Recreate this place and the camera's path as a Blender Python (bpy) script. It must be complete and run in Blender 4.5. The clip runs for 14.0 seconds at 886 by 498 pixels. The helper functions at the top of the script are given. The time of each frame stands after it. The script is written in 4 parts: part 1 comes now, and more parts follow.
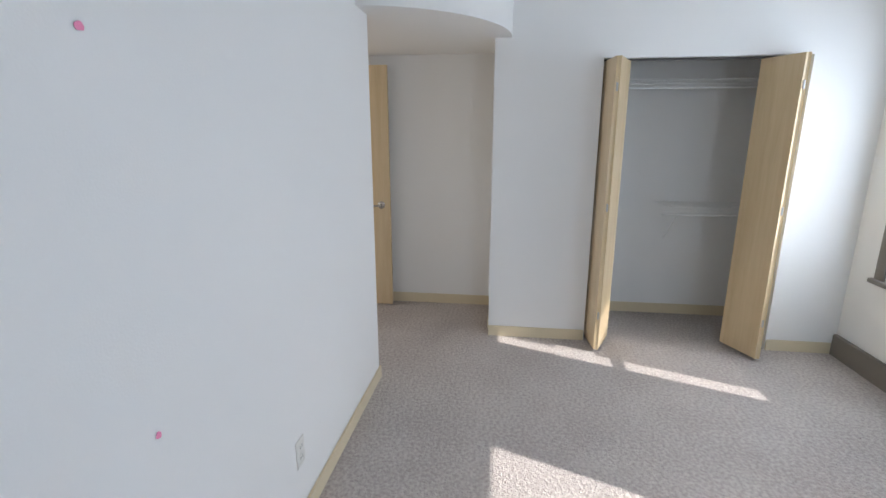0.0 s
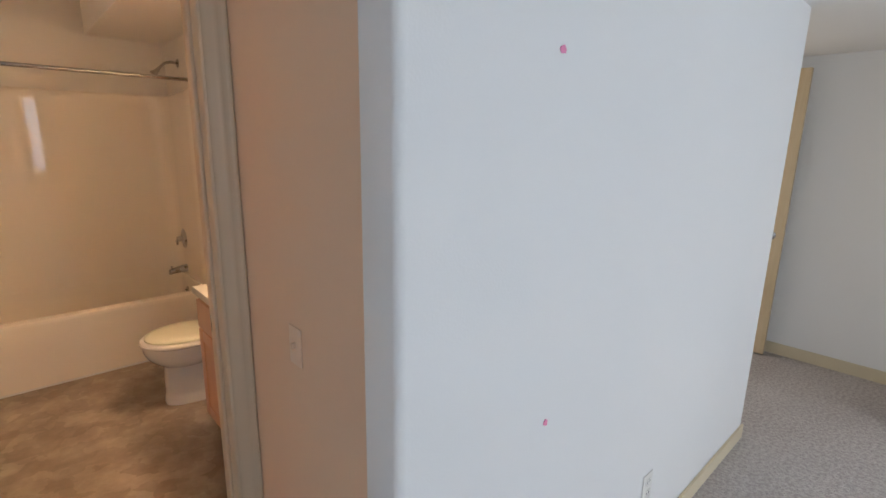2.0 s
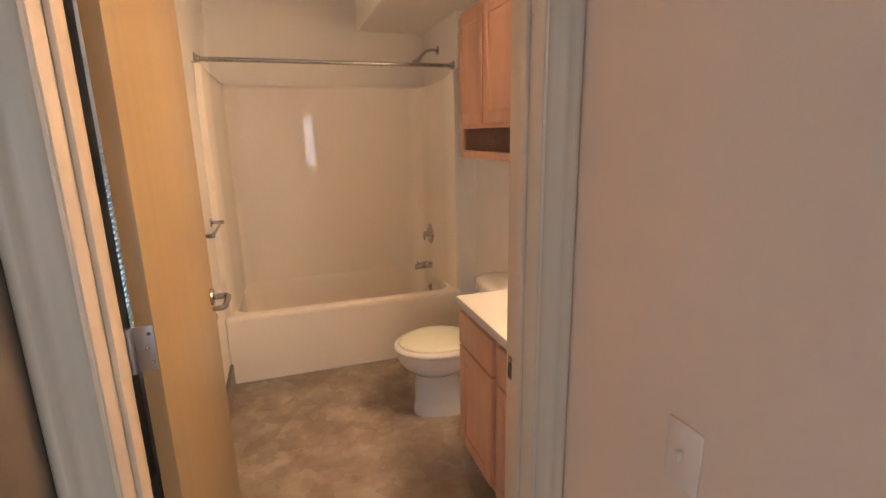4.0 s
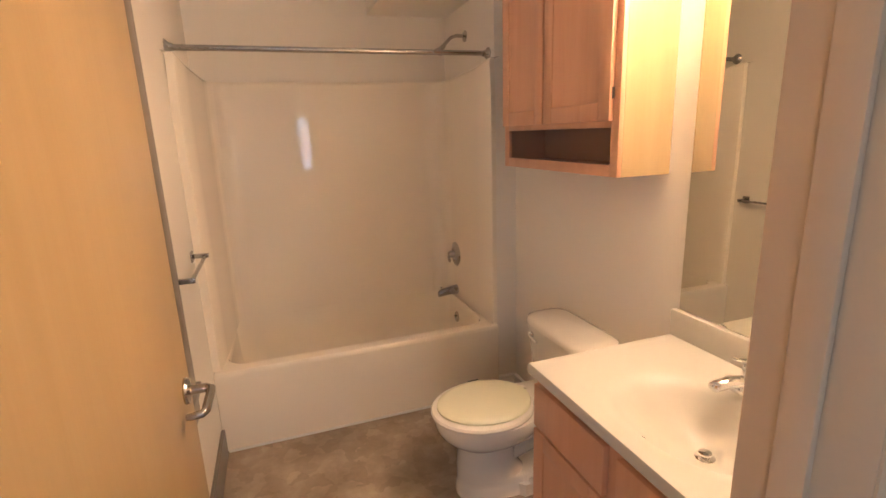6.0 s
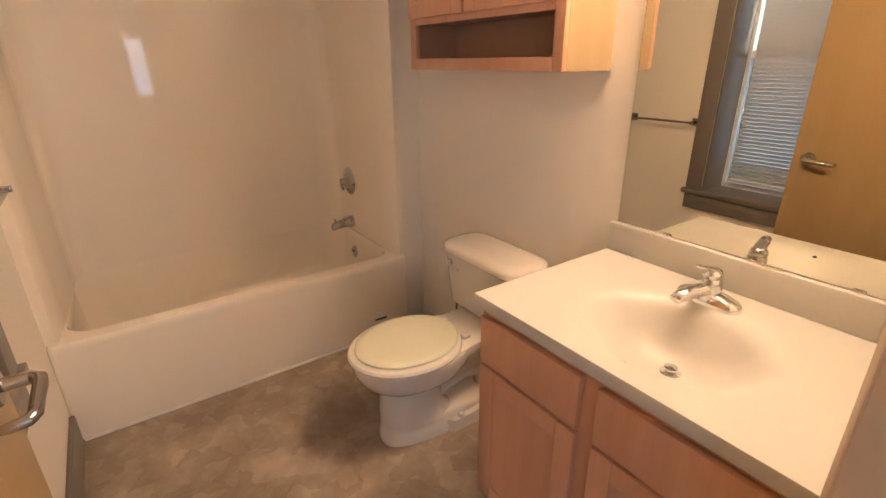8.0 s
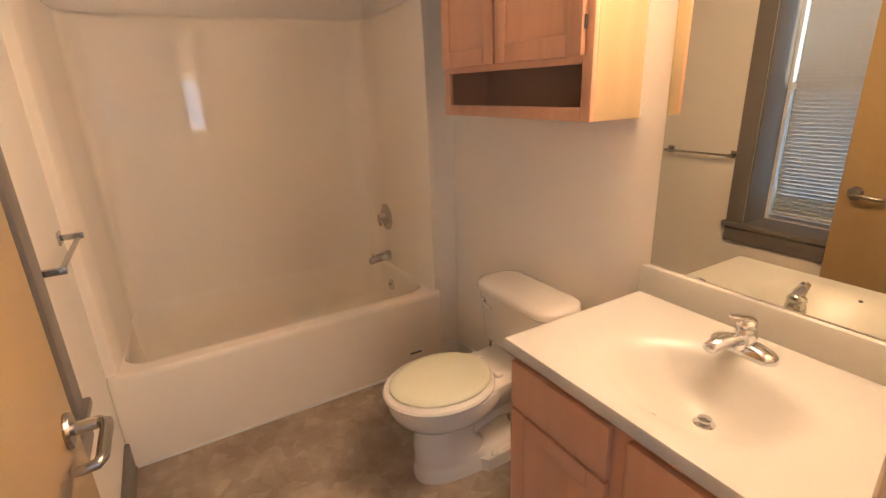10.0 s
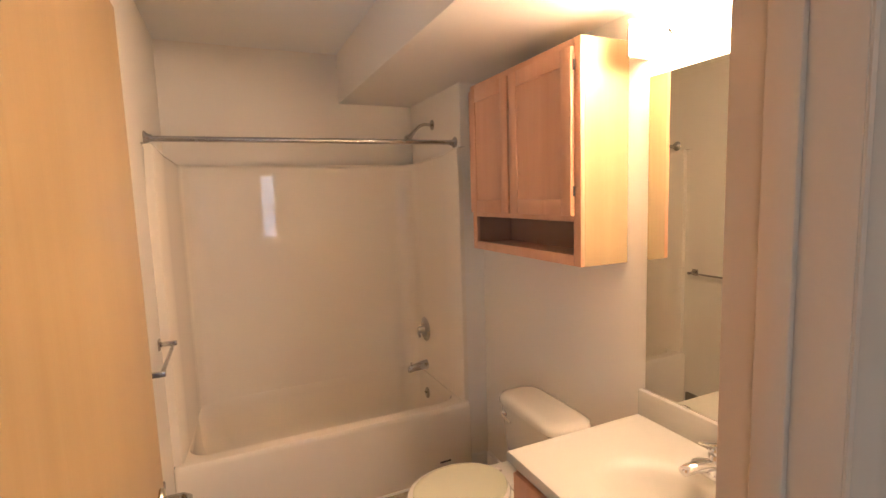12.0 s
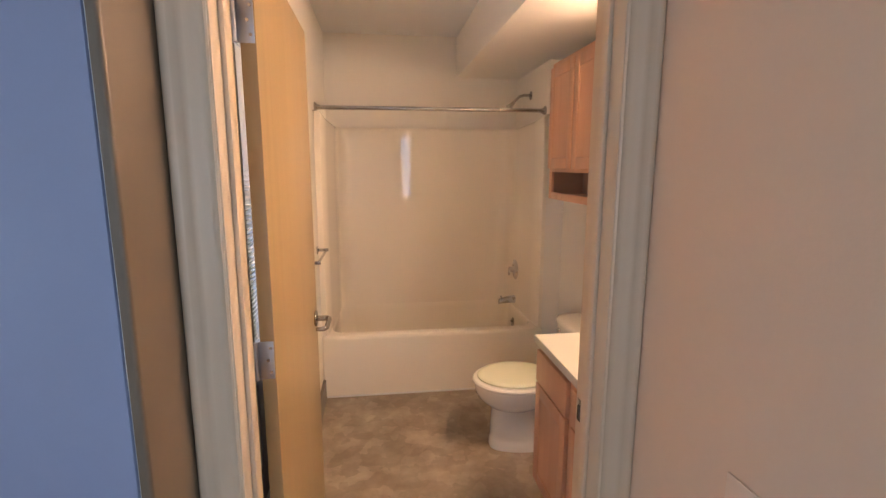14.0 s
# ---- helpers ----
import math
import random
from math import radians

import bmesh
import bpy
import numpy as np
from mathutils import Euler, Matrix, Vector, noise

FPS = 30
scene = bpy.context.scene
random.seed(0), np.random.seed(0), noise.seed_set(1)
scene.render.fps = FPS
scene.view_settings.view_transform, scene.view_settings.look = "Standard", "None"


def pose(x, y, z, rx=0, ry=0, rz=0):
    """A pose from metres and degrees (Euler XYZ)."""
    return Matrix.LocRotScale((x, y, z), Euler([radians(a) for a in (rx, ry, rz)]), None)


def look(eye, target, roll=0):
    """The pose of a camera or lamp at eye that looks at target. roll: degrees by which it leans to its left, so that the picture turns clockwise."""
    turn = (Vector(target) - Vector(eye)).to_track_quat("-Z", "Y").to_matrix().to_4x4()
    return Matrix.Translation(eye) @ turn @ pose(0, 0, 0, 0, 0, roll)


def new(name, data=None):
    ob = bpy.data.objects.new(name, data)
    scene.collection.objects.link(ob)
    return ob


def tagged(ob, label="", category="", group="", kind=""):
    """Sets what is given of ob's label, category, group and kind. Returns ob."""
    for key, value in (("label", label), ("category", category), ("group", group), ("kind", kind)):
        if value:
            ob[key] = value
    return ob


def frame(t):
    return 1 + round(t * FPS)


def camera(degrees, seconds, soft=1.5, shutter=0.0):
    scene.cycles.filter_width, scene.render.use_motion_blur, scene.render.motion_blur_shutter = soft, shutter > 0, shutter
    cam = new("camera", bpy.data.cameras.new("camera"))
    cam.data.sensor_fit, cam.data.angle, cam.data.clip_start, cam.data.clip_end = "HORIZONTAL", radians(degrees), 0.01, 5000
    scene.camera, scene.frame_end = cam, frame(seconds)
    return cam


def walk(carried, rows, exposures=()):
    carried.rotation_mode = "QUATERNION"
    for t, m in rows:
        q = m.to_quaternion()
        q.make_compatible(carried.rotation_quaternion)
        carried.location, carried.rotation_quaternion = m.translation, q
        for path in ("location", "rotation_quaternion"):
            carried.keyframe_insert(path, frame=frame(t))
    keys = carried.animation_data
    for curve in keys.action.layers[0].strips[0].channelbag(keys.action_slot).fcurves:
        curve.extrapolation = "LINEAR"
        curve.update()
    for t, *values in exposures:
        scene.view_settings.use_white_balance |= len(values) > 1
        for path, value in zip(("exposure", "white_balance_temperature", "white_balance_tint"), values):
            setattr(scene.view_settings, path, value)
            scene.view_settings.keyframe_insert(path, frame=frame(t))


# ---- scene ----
cam = camera(85.5, 14.0)
PATH = [
    (0, (-0.092, 0.239, 1.514), (1.833, 0.495, 1.034), 0.0),
    (0.5, (-0.109, 0.267, 1.52), (1.761, 0.803, 1.056), -0.1),
    (1, (-0.119, 0.297, 1.525), (1.632, 1.154, 1.078), 0.3),
    (1.5, (-0.12, 0.326, 1.523), (1.448, 1.489, 1.086), 0.6),
    (2, (-0.134, 0.404, 1.51), (1.189, 1.838, 1.072), 1.0),
    (2.5, (-0.178, 0.549, 1.492), (0.888, 2.18, 1.039), 1.5),
    (3, (-0.184, 0.706, 1.478), (0.66, 2.457, 1.009), 0.9),
    (3.5, (-0.163, 0.882, 1.461), (0.493, 2.713, 0.995), 0.0),
    (5.8, (-0.195, 1.641, 1.486), (0.371, 3.503, 1.027), -1.9),
    (6, (-0.19, 1.689, 1.491), (0.442, 3.528, 1.024), -2.0),
    (6.5, (-0.164, 1.797, 1.491), (0.612, 3.567, 0.979), -2.2),
    (7, (-0.164, 1.895, 1.458), (0.761, 3.57, 0.878), -1.7),
    (7.5, (-0.19, 1.964, 1.412), (0.858, 3.535, 0.755), -0.9),
    (8, (-0.223, 1.996, 1.369), (0.832, 3.528, 0.635), -0.6),
    (8.2, (-0.235, 2.006, 1.351), (0.801, 3.538, 0.59), -0.6),
    (10.3, (-0.221, 1.944, 1.471), (0.727, 3.607, 0.89), -2.6),
    (10.5, (-0.245, 1.917, 1.49), (0.726, 3.584, 0.962), -2.8),
    (11, (-0.249, 1.841, 1.528), (0.738, 3.537, 1.143), -2.9),
    (11.5, (-0.255, 1.755, 1.573), (0.684, 3.498, 1.293), -2.8),
    (12, (-0.253, 1.658, 1.598), (0.552, 3.476, 1.376), -1.9),
    (12.5, (-0.242, 1.512, 1.584), (0.403, 3.393, 1.38), -0.9),
    (13, (-0.213, 1.323, 1.569), (0.257, 3.254, 1.343), -0.3),
    (13.5, (-0.205, 1.149, 1.54), (0.144, 3.099, 1.266), -0.1),
    (14, (-0.181, 0.943, 1.523), (0.082, 2.896, 1.184), 0.1),
]
walk(cam, [(t, look(eye, target, roll)) for t, eye, target, roll in PATH],
     [(0.0, 0.27, 6430, 11), (1.5, 0.29, 6500, 11), (2.5, 0.42, 6500, 10), (3.5, 0.58, 6250, 11), (6.0, 0.63, 6050, 11), (8.0, 0.63, 6000, 11), (11.0, 0.63, 6050, 11), (12.5, 0.63, 6000, 11), (14.0, 0.64, 5950, 11)])

# ---- world, sun and daylight ----
SUN_TRAVEL = Vector((0.362, 0.94, -0.80)).normalized()
world = bpy.data.worlds.new("world")
scene.world = world
world.use_nodes = True
wn = world.node_tree.nodes
sky = wn.new("ShaderNodeTexSky")
sky.sky_type = 'NISHITA'
sky.sun_disc = False
sky.sun_elevation = math.asin(-SUN_TRAVEL.z)
sky.sun_rotation = math.atan2(-SUN_TRAVEL.x, -SUN_TRAVEL.y)
world.node_tree.links.new(sky.outputs[0], wn["Background"].inputs[0])
wn["Background"].inputs[1].default_value = 0.12
sun = new("sun", bpy.data.lights.new("sun", 'SUN'))
sun.data.energy, sun.data.angle, sun.data.color = 5.0, radians(0.5), (1.0, 0.97, 0.93)
sun.matrix_world = look((0, -20, 15), Vector((0, -20, 15)) + SUN_TRAVEL)


def sky_panel(name, eye, target, w, h, watts, color):
    """The sky's light entering by one window."""
    l = new(name, bpy.data.lights.new(name, 'AREA'))
    l.data.shape, l.data.size, l.data.size_y = 'RECTANGLE', w, h
    l.data.energy, l.data.color = watts, color
    l.matrix_world = look(eye, target)
    return l


SKY_BLUE = (0.68, 0.82, 1.0)
sky_panel("window_light", (0.71, -2.13, 1.28), (0.71, 0, 1.2), 0.76, 0.80, 11, SKY_BLUE)
sky_panel("window_light", (2.62, -2.075, 1.36), (2.62, 0, 1.2), 0.75, 1.3, 16, SKY_BLUE)
sky_panel("window_light", (-0.86, 2.88, 1.35), (1.0, 2.88, 1.35), 1.02, 1.2, 3.8, (0.46, 0.68, 1.0))
# Light of the added west window, which is never in view.
sky_panel("window_light", (-2.38, -1.15, 1.36), (0, -1.15, 1.2), 0.85, 1.3, 15.0, SKY_BLUE)
# Unseen warm panel added to brighten the hall, as from a next room.
sky_panel("added_hall_light", (3.30, 2.62, 1.1), (3.35, 0, 1.0), 0.75, 1.9, 5.5, (1.0, 0.86, 0.70))

# ---- materials ----


def mat(name, color, rough=0.5, metal=0.0, vary=0.06, scale=3.0, bump=0.0, bscale=200.0, coat=0.0, alt=None, spec=0.5):
    """Plain surface with stains at a large scale and grain at a fine one."""
    m = bpy.data.materials.new(name)
    m.use_nodes = True
    nt = m.node_tree
    b = nt.nodes["Principled BSDF"]
    b.inputs["Roughness"].default_value = rough
    b.inputs["Metallic"].default_value = metal
    b.inputs["Coat Weight"].default_value = coat
    b.inputs["Specular IOR Level"].default_value = spec
    co = nt.nodes.new("ShaderNodeTexCoord")
    n1 = nt.nodes.new("ShaderNodeTexNoise")
    n1.inputs["Scale"].default_value, n1.inputs["Detail"].default_value = scale, 6
    n2 = nt.nodes.new("ShaderNodeTexNoise")
    n2.inputs["Scale"].default_value, n2.inputs["Detail"].default_value = bscale, 3
    geo = nt.nodes.new("ShaderNodeNewGeometry")
    nt.links.new(geo.outputs["Position"], n1.inputs["Vector"])
    nt.links.new(geo.outputs["Position"], n2.inputs["Vector"])
    mix = nt.nodes.new("ShaderNodeMix")
    mix.data_type = 'RGBA'
    lo = [c * (1 - vary) for c in color]
    hi = list(alt) if alt else [min(1, c * (1 + vary)) for c in color]
    mix.inputs["A"].default_value = (*lo, 1)
    mix.inputs["B"].default_value = (*hi, 1)
    add = nt.nodes.new("ShaderNodeMath")
    add.operation = 'MULTIPLY_ADD'
    add.inputs[1].default_value = 0.35
    nt.links.new(n2.outputs[0], add.inputs[0])
    sc = nt.nodes.new("ShaderNodeMath")
    sc.operation = 'MULTIPLY'
    sc.inputs[1].default_value = 0.75
    nt.links.new(n1.outputs[0], sc.inputs[0])
    nt.links.new(sc.outputs[0], add.inputs[2])
    nt.links.new(add.outputs[0], mix.inputs["Factor"])
    nt.links.new(mix.outputs["Result"], b.inputs["Base Color"])
    mr = nt.nodes.new("ShaderNodeMapRange")
    mr.inputs["To Min"].default_value = max(0.02, rough - 0.08)
    mr.inputs["To Max"].default_value = min(1, rough + 0.08)
    nt.links.new(n1.outputs[0], mr.inputs["Value"])
    nt.links.new(mr.outputs[0], b.inputs["Roughness"])
    if bump:
        bp = nt.nodes.new("ShaderNodeBump")
        bp.inputs["Strength"].default_value = bump
        bp.inputs["Distance"].default_value = 0.002
        nt.links.new(n2.outputs[0], bp.inputs["Height"])
        nt.links.new(bp.outputs[0], b.inputs["Normal"])
    return m


def wood(name, dark, light, rough=0.35, axis=2, stretch=14.0, coat=0.2):
    """Veneer with long soft grain along one axis."""
    m = bpy.data.materials.new(name)
    m.use_nodes = True
    nt = m.node_tree
    b = nt.nodes["Principled BSDF"]
    b.inputs["Roughness"].default_value = rough
    b.inputs["Coat Weight"].default_value = coat
    b.inputs["Coat Roughness"].default_value = 0.25
    geo = nt.nodes.new("ShaderNodeNewGeometry")
    mp = nt.nodes.new("ShaderNodeMapping")
    s = [stretch] * 3
    s[axis] = 0.9
    mp.inputs["Scale"].default_value = s
    info = nt.nodes.new("ShaderNodeObjectInfo")
    off = nt.nodes.new("ShaderNodeMath")
    off.operation = 'MULTIPLY'
    off.inputs[1].default_value = 7.0
    nt.links.new(info.outputs["Random"], off.inputs[0])
    cx = nt.nodes.new("ShaderNodeCombineXYZ")
    for i in range(3):
        nt.links.new(off.outputs[0], cx.inputs[i])
    nt.links.new(cx.outputs[0], mp.inputs["Location"])
    nt.links.new(geo.outputs["Position"], mp.inputs["Vector"])
    n1 = nt.nodes.new("ShaderNodeTexNoise")
    n1.inputs["Scale"].default_value, n1.inputs["Detail"].default_value, n1.inputs["Distortion"].default_value = 1.0, 8, 0.6
    n2 = nt.nodes.new("ShaderNodeTexNoise")
    n2.inputs["Scale"].default_value, n2.inputs["Detail"].default_value = 9.0, 4
    nt.links.new(mp.outputs[0], n1.inputs["Vector"])
    nt.links.new(mp.outputs[0], n2.inputs["Vector"])
    mul = nt.nodes.new("ShaderNodeMath")
    mul.operation = 'MULTIPLY_ADD'
    mul.inputs[1].default_value = 0.3
    nt.links.new(n2.outputs[0], mul.inputs[0])
    nt.links.new(n1.outputs[0], mul.inputs[2])
    ramp = nt.nodes.new("ShaderNodeValToRGB")
    ramp.color_ramp.elements[0].position, ramp.color_ramp.elements[1].position = 0.4, 0.85
    ramp.color_ramp.elements[0].color = (*dark, 1)
    ramp.color_ramp.elements[1].color = (*light, 1)
    nt.links.new(mul.outputs[0], ramp.inputs[0])
    nt.links.new(ramp.outputs[0], b.inputs["Base Color"])
    bp = nt.nodes.new("ShaderNodeBump")
    bp.inputs["Strength"].default_value, bp.inputs["Distance"].default_value = 0.12, 0.001
    nt.links.new(n2.outputs[0], bp.inputs["Height"])
    nt.links.new(bp.outputs[0], b.inputs["Normal"])
    return m


def carpet_mat():
    m = bpy.data.materials.new("carpet_loop")
    m.use_nodes = True
    nt = m.node_tree
    b = nt.nodes["Principled BSDF"]
    b.inputs["Roughness"].default_value = 1.0
    b.inputs["Specular IOR Level"].default_value = 0.1
    geo = nt.nodes.new("ShaderNodeNewGeometry")
    n1 = nt.nodes.new("ShaderNodeTexNoise")
    n1.inputs["Scale"].default_value, n1.inputs["Detail"].default_value = 55, 6
    n2 = nt.nodes.new("ShaderNodeTexNoise")
    n2.inputs["Scale"].default_value, n2.inputs["Detail"].default_value = 2.2, 4
    n3 = nt.nodes.new("ShaderNodeTexVoronoi")
    n3.inputs["Scale"].default_value = 120
    for n in (n1, n2, n3):
        nt.links.new(geo.outputs["Position"], n.inputs["Vector"])
    ramp = nt.nodes.new("ShaderNodeValToRGB")
    e = ramp.color_ramp.elements
    e[0].position, e[1].position = 0.36, 0.66
    e[0].color, e[1].color = (0.44, 0.385, 0.355, 1), (0.62, 0.565, 0.525, 1)
    mul = nt.nodes.new("ShaderNodeMath")
    mul.operation = 'MULTIPLY_ADD'
    mul.inputs[1].default_value = 0.35
    sub = nt.nodes.new("ShaderNodeMath")
    sub.operation = 'SUBTRACT'
    sub.inputs[1].default_value = 0.17
    nt.links.new(n2.outputs[0], mul.inputs[0])
    nt.links.new(n1.outputs[0], sub.inputs[0])
    nt.links.new(sub.outputs[0], mul.inputs[2])
    nt.links.new(mul.outputs[0], ramp.inputs[0])
    nt.links.new(ramp.outputs[0], b.inputs["Base Color"])
    ad = nt.nodes.new("ShaderNodeMath")
    nt.links.new(n1.outputs[0], ad.inputs[0])
    nt.links.new(n3.outputs["Distance"], ad.inputs[1])
    bp = nt.nodes.new("ShaderNodeBump")
    bp.inputs["Strength"].default_value, bp.inputs["Distance"].default_value = 0.8, 0.009
    nt.links.new(ad.outputs[0], bp.inputs["Height"])
    nt.links.new(bp.outputs[0], b.inputs["Normal"])
    return m


def vinyl_mat():
    """Sheet vinyl printed with slate blotches in brown and grey."""
    m = bpy.data.materials.new("slate_vinyl")
    m.use_nodes = True
    nt = m.node_tree
    b = nt.nodes["Principled BSDF"]
    b.inputs["Roughness"].default_value = 0.42
    geo = nt.nodes.new("ShaderNodeNewGeometry")
    warp = nt.nodes.new("ShaderNodeTexNoise")
    warp.inputs["Scale"].default_value, warp.inputs["Detail"].default_value = 9, 4
    nt.links.new(geo.outputs["Position"], warp.inputs["Vector"])
    mixv = nt.nodes.new("ShaderNodeMix")
    mixv.data_type = 'RGBA'
    mixv.blend_type = 'ADD'
    mixv.inputs["Factor"].default_value = 0.16
    nt.links.new(geo.outputs["Position"], mixv.inputs["A"])
    nt.links.new(warp.outputs["Color"], mixv.inputs["B"])
    vo = nt.nodes.new("ShaderNodeTexVoronoi")
    vo.inputs["Scale"].default_value = 13.0
    nt.links.new(mixv.outputs["Result"], vo.inputs["Vector"])
    sep = nt.nodes.new("ShaderNodeSeparateColor")
    nt.links.new(vo.outputs["Color"], sep.inputs[0])
    n1 = nt.nodes.new("ShaderNodeTexNoise")
    n1.inputs["Scale"].default_value, n1.inputs["Detail"].default_value, n1.inputs["Roughness"].default_value = 5.0, 10, 0.62
    nt.links.new(geo.outputs["Position"], n1.inputs["Vector"])
    ma = nt.nodes.new("ShaderNodeMath")
    ma.operation = 'MULTIPLY_ADD'
    ma.inputs[1].default_value = 0.2
    nt.links.new(sep.outputs[0], ma.inputs[0])
    nt.links.new(n1.outputs[0], ma.inputs[2])
    ramp = nt.nodes.new("ShaderNodeValToRGB")
    e = ramp.color_ramp.elements
    e[0].position, e[1].position = 0.42, 0.85
    e[0].color, e[1].color = (0.24, 0.188, 0.14, 1), (0.46, 0.38, 0.29, 1)
    mid = e.new(0.62)
    mid.color = (0.325, 0.262, 0.197, 1)
    nt.links.new(ma.outputs[0], ramp.inputs[0])
    nt.links.new(ramp.outputs[0], b.inputs["Base Color"])
    bp = nt.nodes.new("ShaderNodeBump")
    bp.inputs["Strength"].default_value, bp.inputs["Distance"].default_value = 0.25, 0.002
    nt.links.new(ma.outputs[0], bp.inputs["Height"])
    nt.links.new(bp.outputs[0], b.inputs["Normal"])
    return m


def glow(name, color, strength):
    m = bpy.data.materials.new(name)
    m.use_nodes = True
    b = m.node_tree.nodes["Principled BSDF"]
    b.inputs["Base Color"].default_value = (0.9, 0.9, 0.88, 1)
    b.inputs["Emission Color"].default_value = (*color, 1)
    b.inputs["Emission Strength"].default_value = strength
    return m


def glass_mat():
    m = bpy.data.materials.new("clear_glass")
    m.use_nodes = True
    b = m.node_tree.nodes["Principled BSDF"]
    b.inputs["Transmission Weight"].default_value = 1.0
    b.inputs["Roughness"].default_value = 0.0
    b.inputs["IOR"].default_value = 1.45
    return m


PAINT = mat("white_wall_paint", (0.86, 0.85, 0.83), 0.6, vary=0.025, scale=1.3, bump=0.18, bscale=160, spec=0.3)
BATHPAINT = mat("bath_wall_paint", (0.88, 0.83, 0.735), 0.5, vary=0.025, scale=1.5, bump=0.15, bscale=160, spec=0.35)
CEILPAINT = mat("ceiling_paint", (0.87, 0.86, 0.83), 0.8, vary=0.02, scale=1.3, bump=0.35, bscale=90, spec=0.2)
TRIMCREAM = mat("cream_trim_paint", (0.70, 0.60, 0.42), 0.4, vary=0.05, scale=5)
CASING = mat("casing_paint", (0.68, 0.54, 0.385), 0.4, vary=0.04, scale=6, bump=0.05)
TAUPE = mat("taupe_trim_paint", (0.20, 0.175, 0.15), 0.4, vary=0.08, scale=6)
CARPET = carpet_mat()
VINYL = vinyl_mat()
DOORWOOD = wood("maple_door_veneer", (0.385, 0.26, 0.115), (0.42, 0.29, 0.138))
BIFOLD = wood("pale_bifold_veneer", (0.62, 0.46, 0.26), (0.74, 0.58, 0.37))
CABWOOD = wood("maple_cabinet_wood", (0.60, 0.315, 0.185), (0.67, 0.375, 0.23), rough=0.38)
CABSIDE = wood("cabinet_side_laminate_dimmed", (0.35, 0.25, 0.125), (0.39, 0.285, 0.15), rough=0.38)
CABSHADED = mat("cabinet_inside_shaded", (0.40, 0.24, 0.15), 0.6, vary=0.1, scale=8)
ACRYLIC = mat("white_acrylic", (0.92, 0.845, 0.715), 0.07, vary=0.02, scale=2, spec=0.4)
PORCELAIN = mat("white_porcelain", (0.83, 0.79, 0.70), 0.10, vary=0.015, scale=2, coat=0.6)
SEATPLASTIC = mat("cream_seat_plastic", (0.78, 0.77, 0.57), 0.2, vary=0.015, scale=2)
MARBLE = mat("cultured_marble", (0.56, 0.545, 0.485), 0.36, vary=0.03, scale=7, coat=0.08)
CHROME = mat("chrome", (0.75, 0.75, 0.76), 0.10, 1.0, vary=0.01, scale=5)
NICKEL = mat("brushed_nickel", (0.50, 0.48, 0.45), 0.26, 1.0, vary=0.015, scale=6)
DARKMETAL = mat("dark_metal", (0.10, 0.09, 0.085), 0.35, 0.8, vary=0.1, scale=40)
STEEL = mat("hinge_steel", (0.45, 0.45, 0.46), 0.35, 0.9, vary=0.05, scale=40)
WIREWHITE = mat("white_vinyl_wire", (0.85, 0.85, 0.83), 0.35, vary=0.02)
PLATE = mat("white_plate_plastic", (0.80, 0.78, 0.73), 0.3, vary=0.02)
BLUEGREY = mat("blue_grey_door_dimmed", (0.26, 0.29, 0.42), 0.45, vary=0.05, scale=2)
SWITCHPLATE = mat("beige_plate_plastic", (0.88, 0.68, 0.52), 0.35, vary=0.02)
RETURNSHADE = mat("shaded_return", (0.15, 0.11, 0.072), 0.45, vary=0.06, scale=5)
LAMPWARMED = mat("lamp_warmed_wall", (0.84, 0.61, 0.435), 0.6, vary=0.03, scale=1.4, bump=0.18, bscale=160, spec=0.3)
SLOT = mat("outlet_slot", (0.05, 0.05, 0.05), 0.5)
PINK = mat("pink_paper", (0.88, 0.30, 0.48), 0.7, vary=0.08, scale=60)
BLIND = mat("blind_slat", (0.72, 0.72, 0.70), 0.4, vary=0.03)
VINYLFRAME = mat("white_window_vinyl", (0.78, 0.79, 0.80), 0.35, vary=0.02)
GRASS = mat("dry_lawn", (0.10, 0.11, 0.05), 0.9, vary=0.3, scale=0.6, alt=(0.16, 0.15, 0.08))
CAULK = mat("white_caulk", (0.82, 0.80, 0.75), 0.5, vary=0.04, scale=20)
GLASS = glass_mat()
LAMPGLASS = glow("frosted_lamp_glass", (1.0, 0.655, 0.405), 80.0)
MIRROR = mat("silvered_mirror", (0.68, 0.67, 0.58), 0.0, 1.0, vary=0.0)
for m, lo, hi in ((MIRROR, 0.0, 0.004), (ACRYLIC, 0.025, 0.05)):
    for n in m.node_tree.nodes:
        if n.type == 'MAP_RANGE':
            n.inputs["To Min"].default_value, n.inputs["To Max"].default_value = lo, hi

# ---- mesh helpers ----


def quad_box(bm, x0, x1, y0, y1, z0, z1):
    vs = [bm.verts.new((x, y, z)) for x in (x0, x1) for y in (y0, y1) for z in (z0, z1)]
    for f in ((0, 1, 3, 2), (4, 6, 7, 5), (0, 4, 5, 1), (2, 3, 7, 6), (0, 2, 6, 4), (1, 5, 7, 3)):
        bm.faces.new([vs[i] for i in f])
    return vs


def box(x0, x1, y0, y1, z0, z1, bevel=0.0, seg=2):
    bm = bmesh.new()
    quad_box(bm, x0, x1, y0, y1, z0, z1)
    bmesh.ops.recalc_face_normals(bm, faces=bm.faces)
    if bevel:
        bmesh.ops.bevel(bm, geom=bm.edges[:], offset=bevel, segments=seg, affect='EDGES', profile=0.5)
    return bm


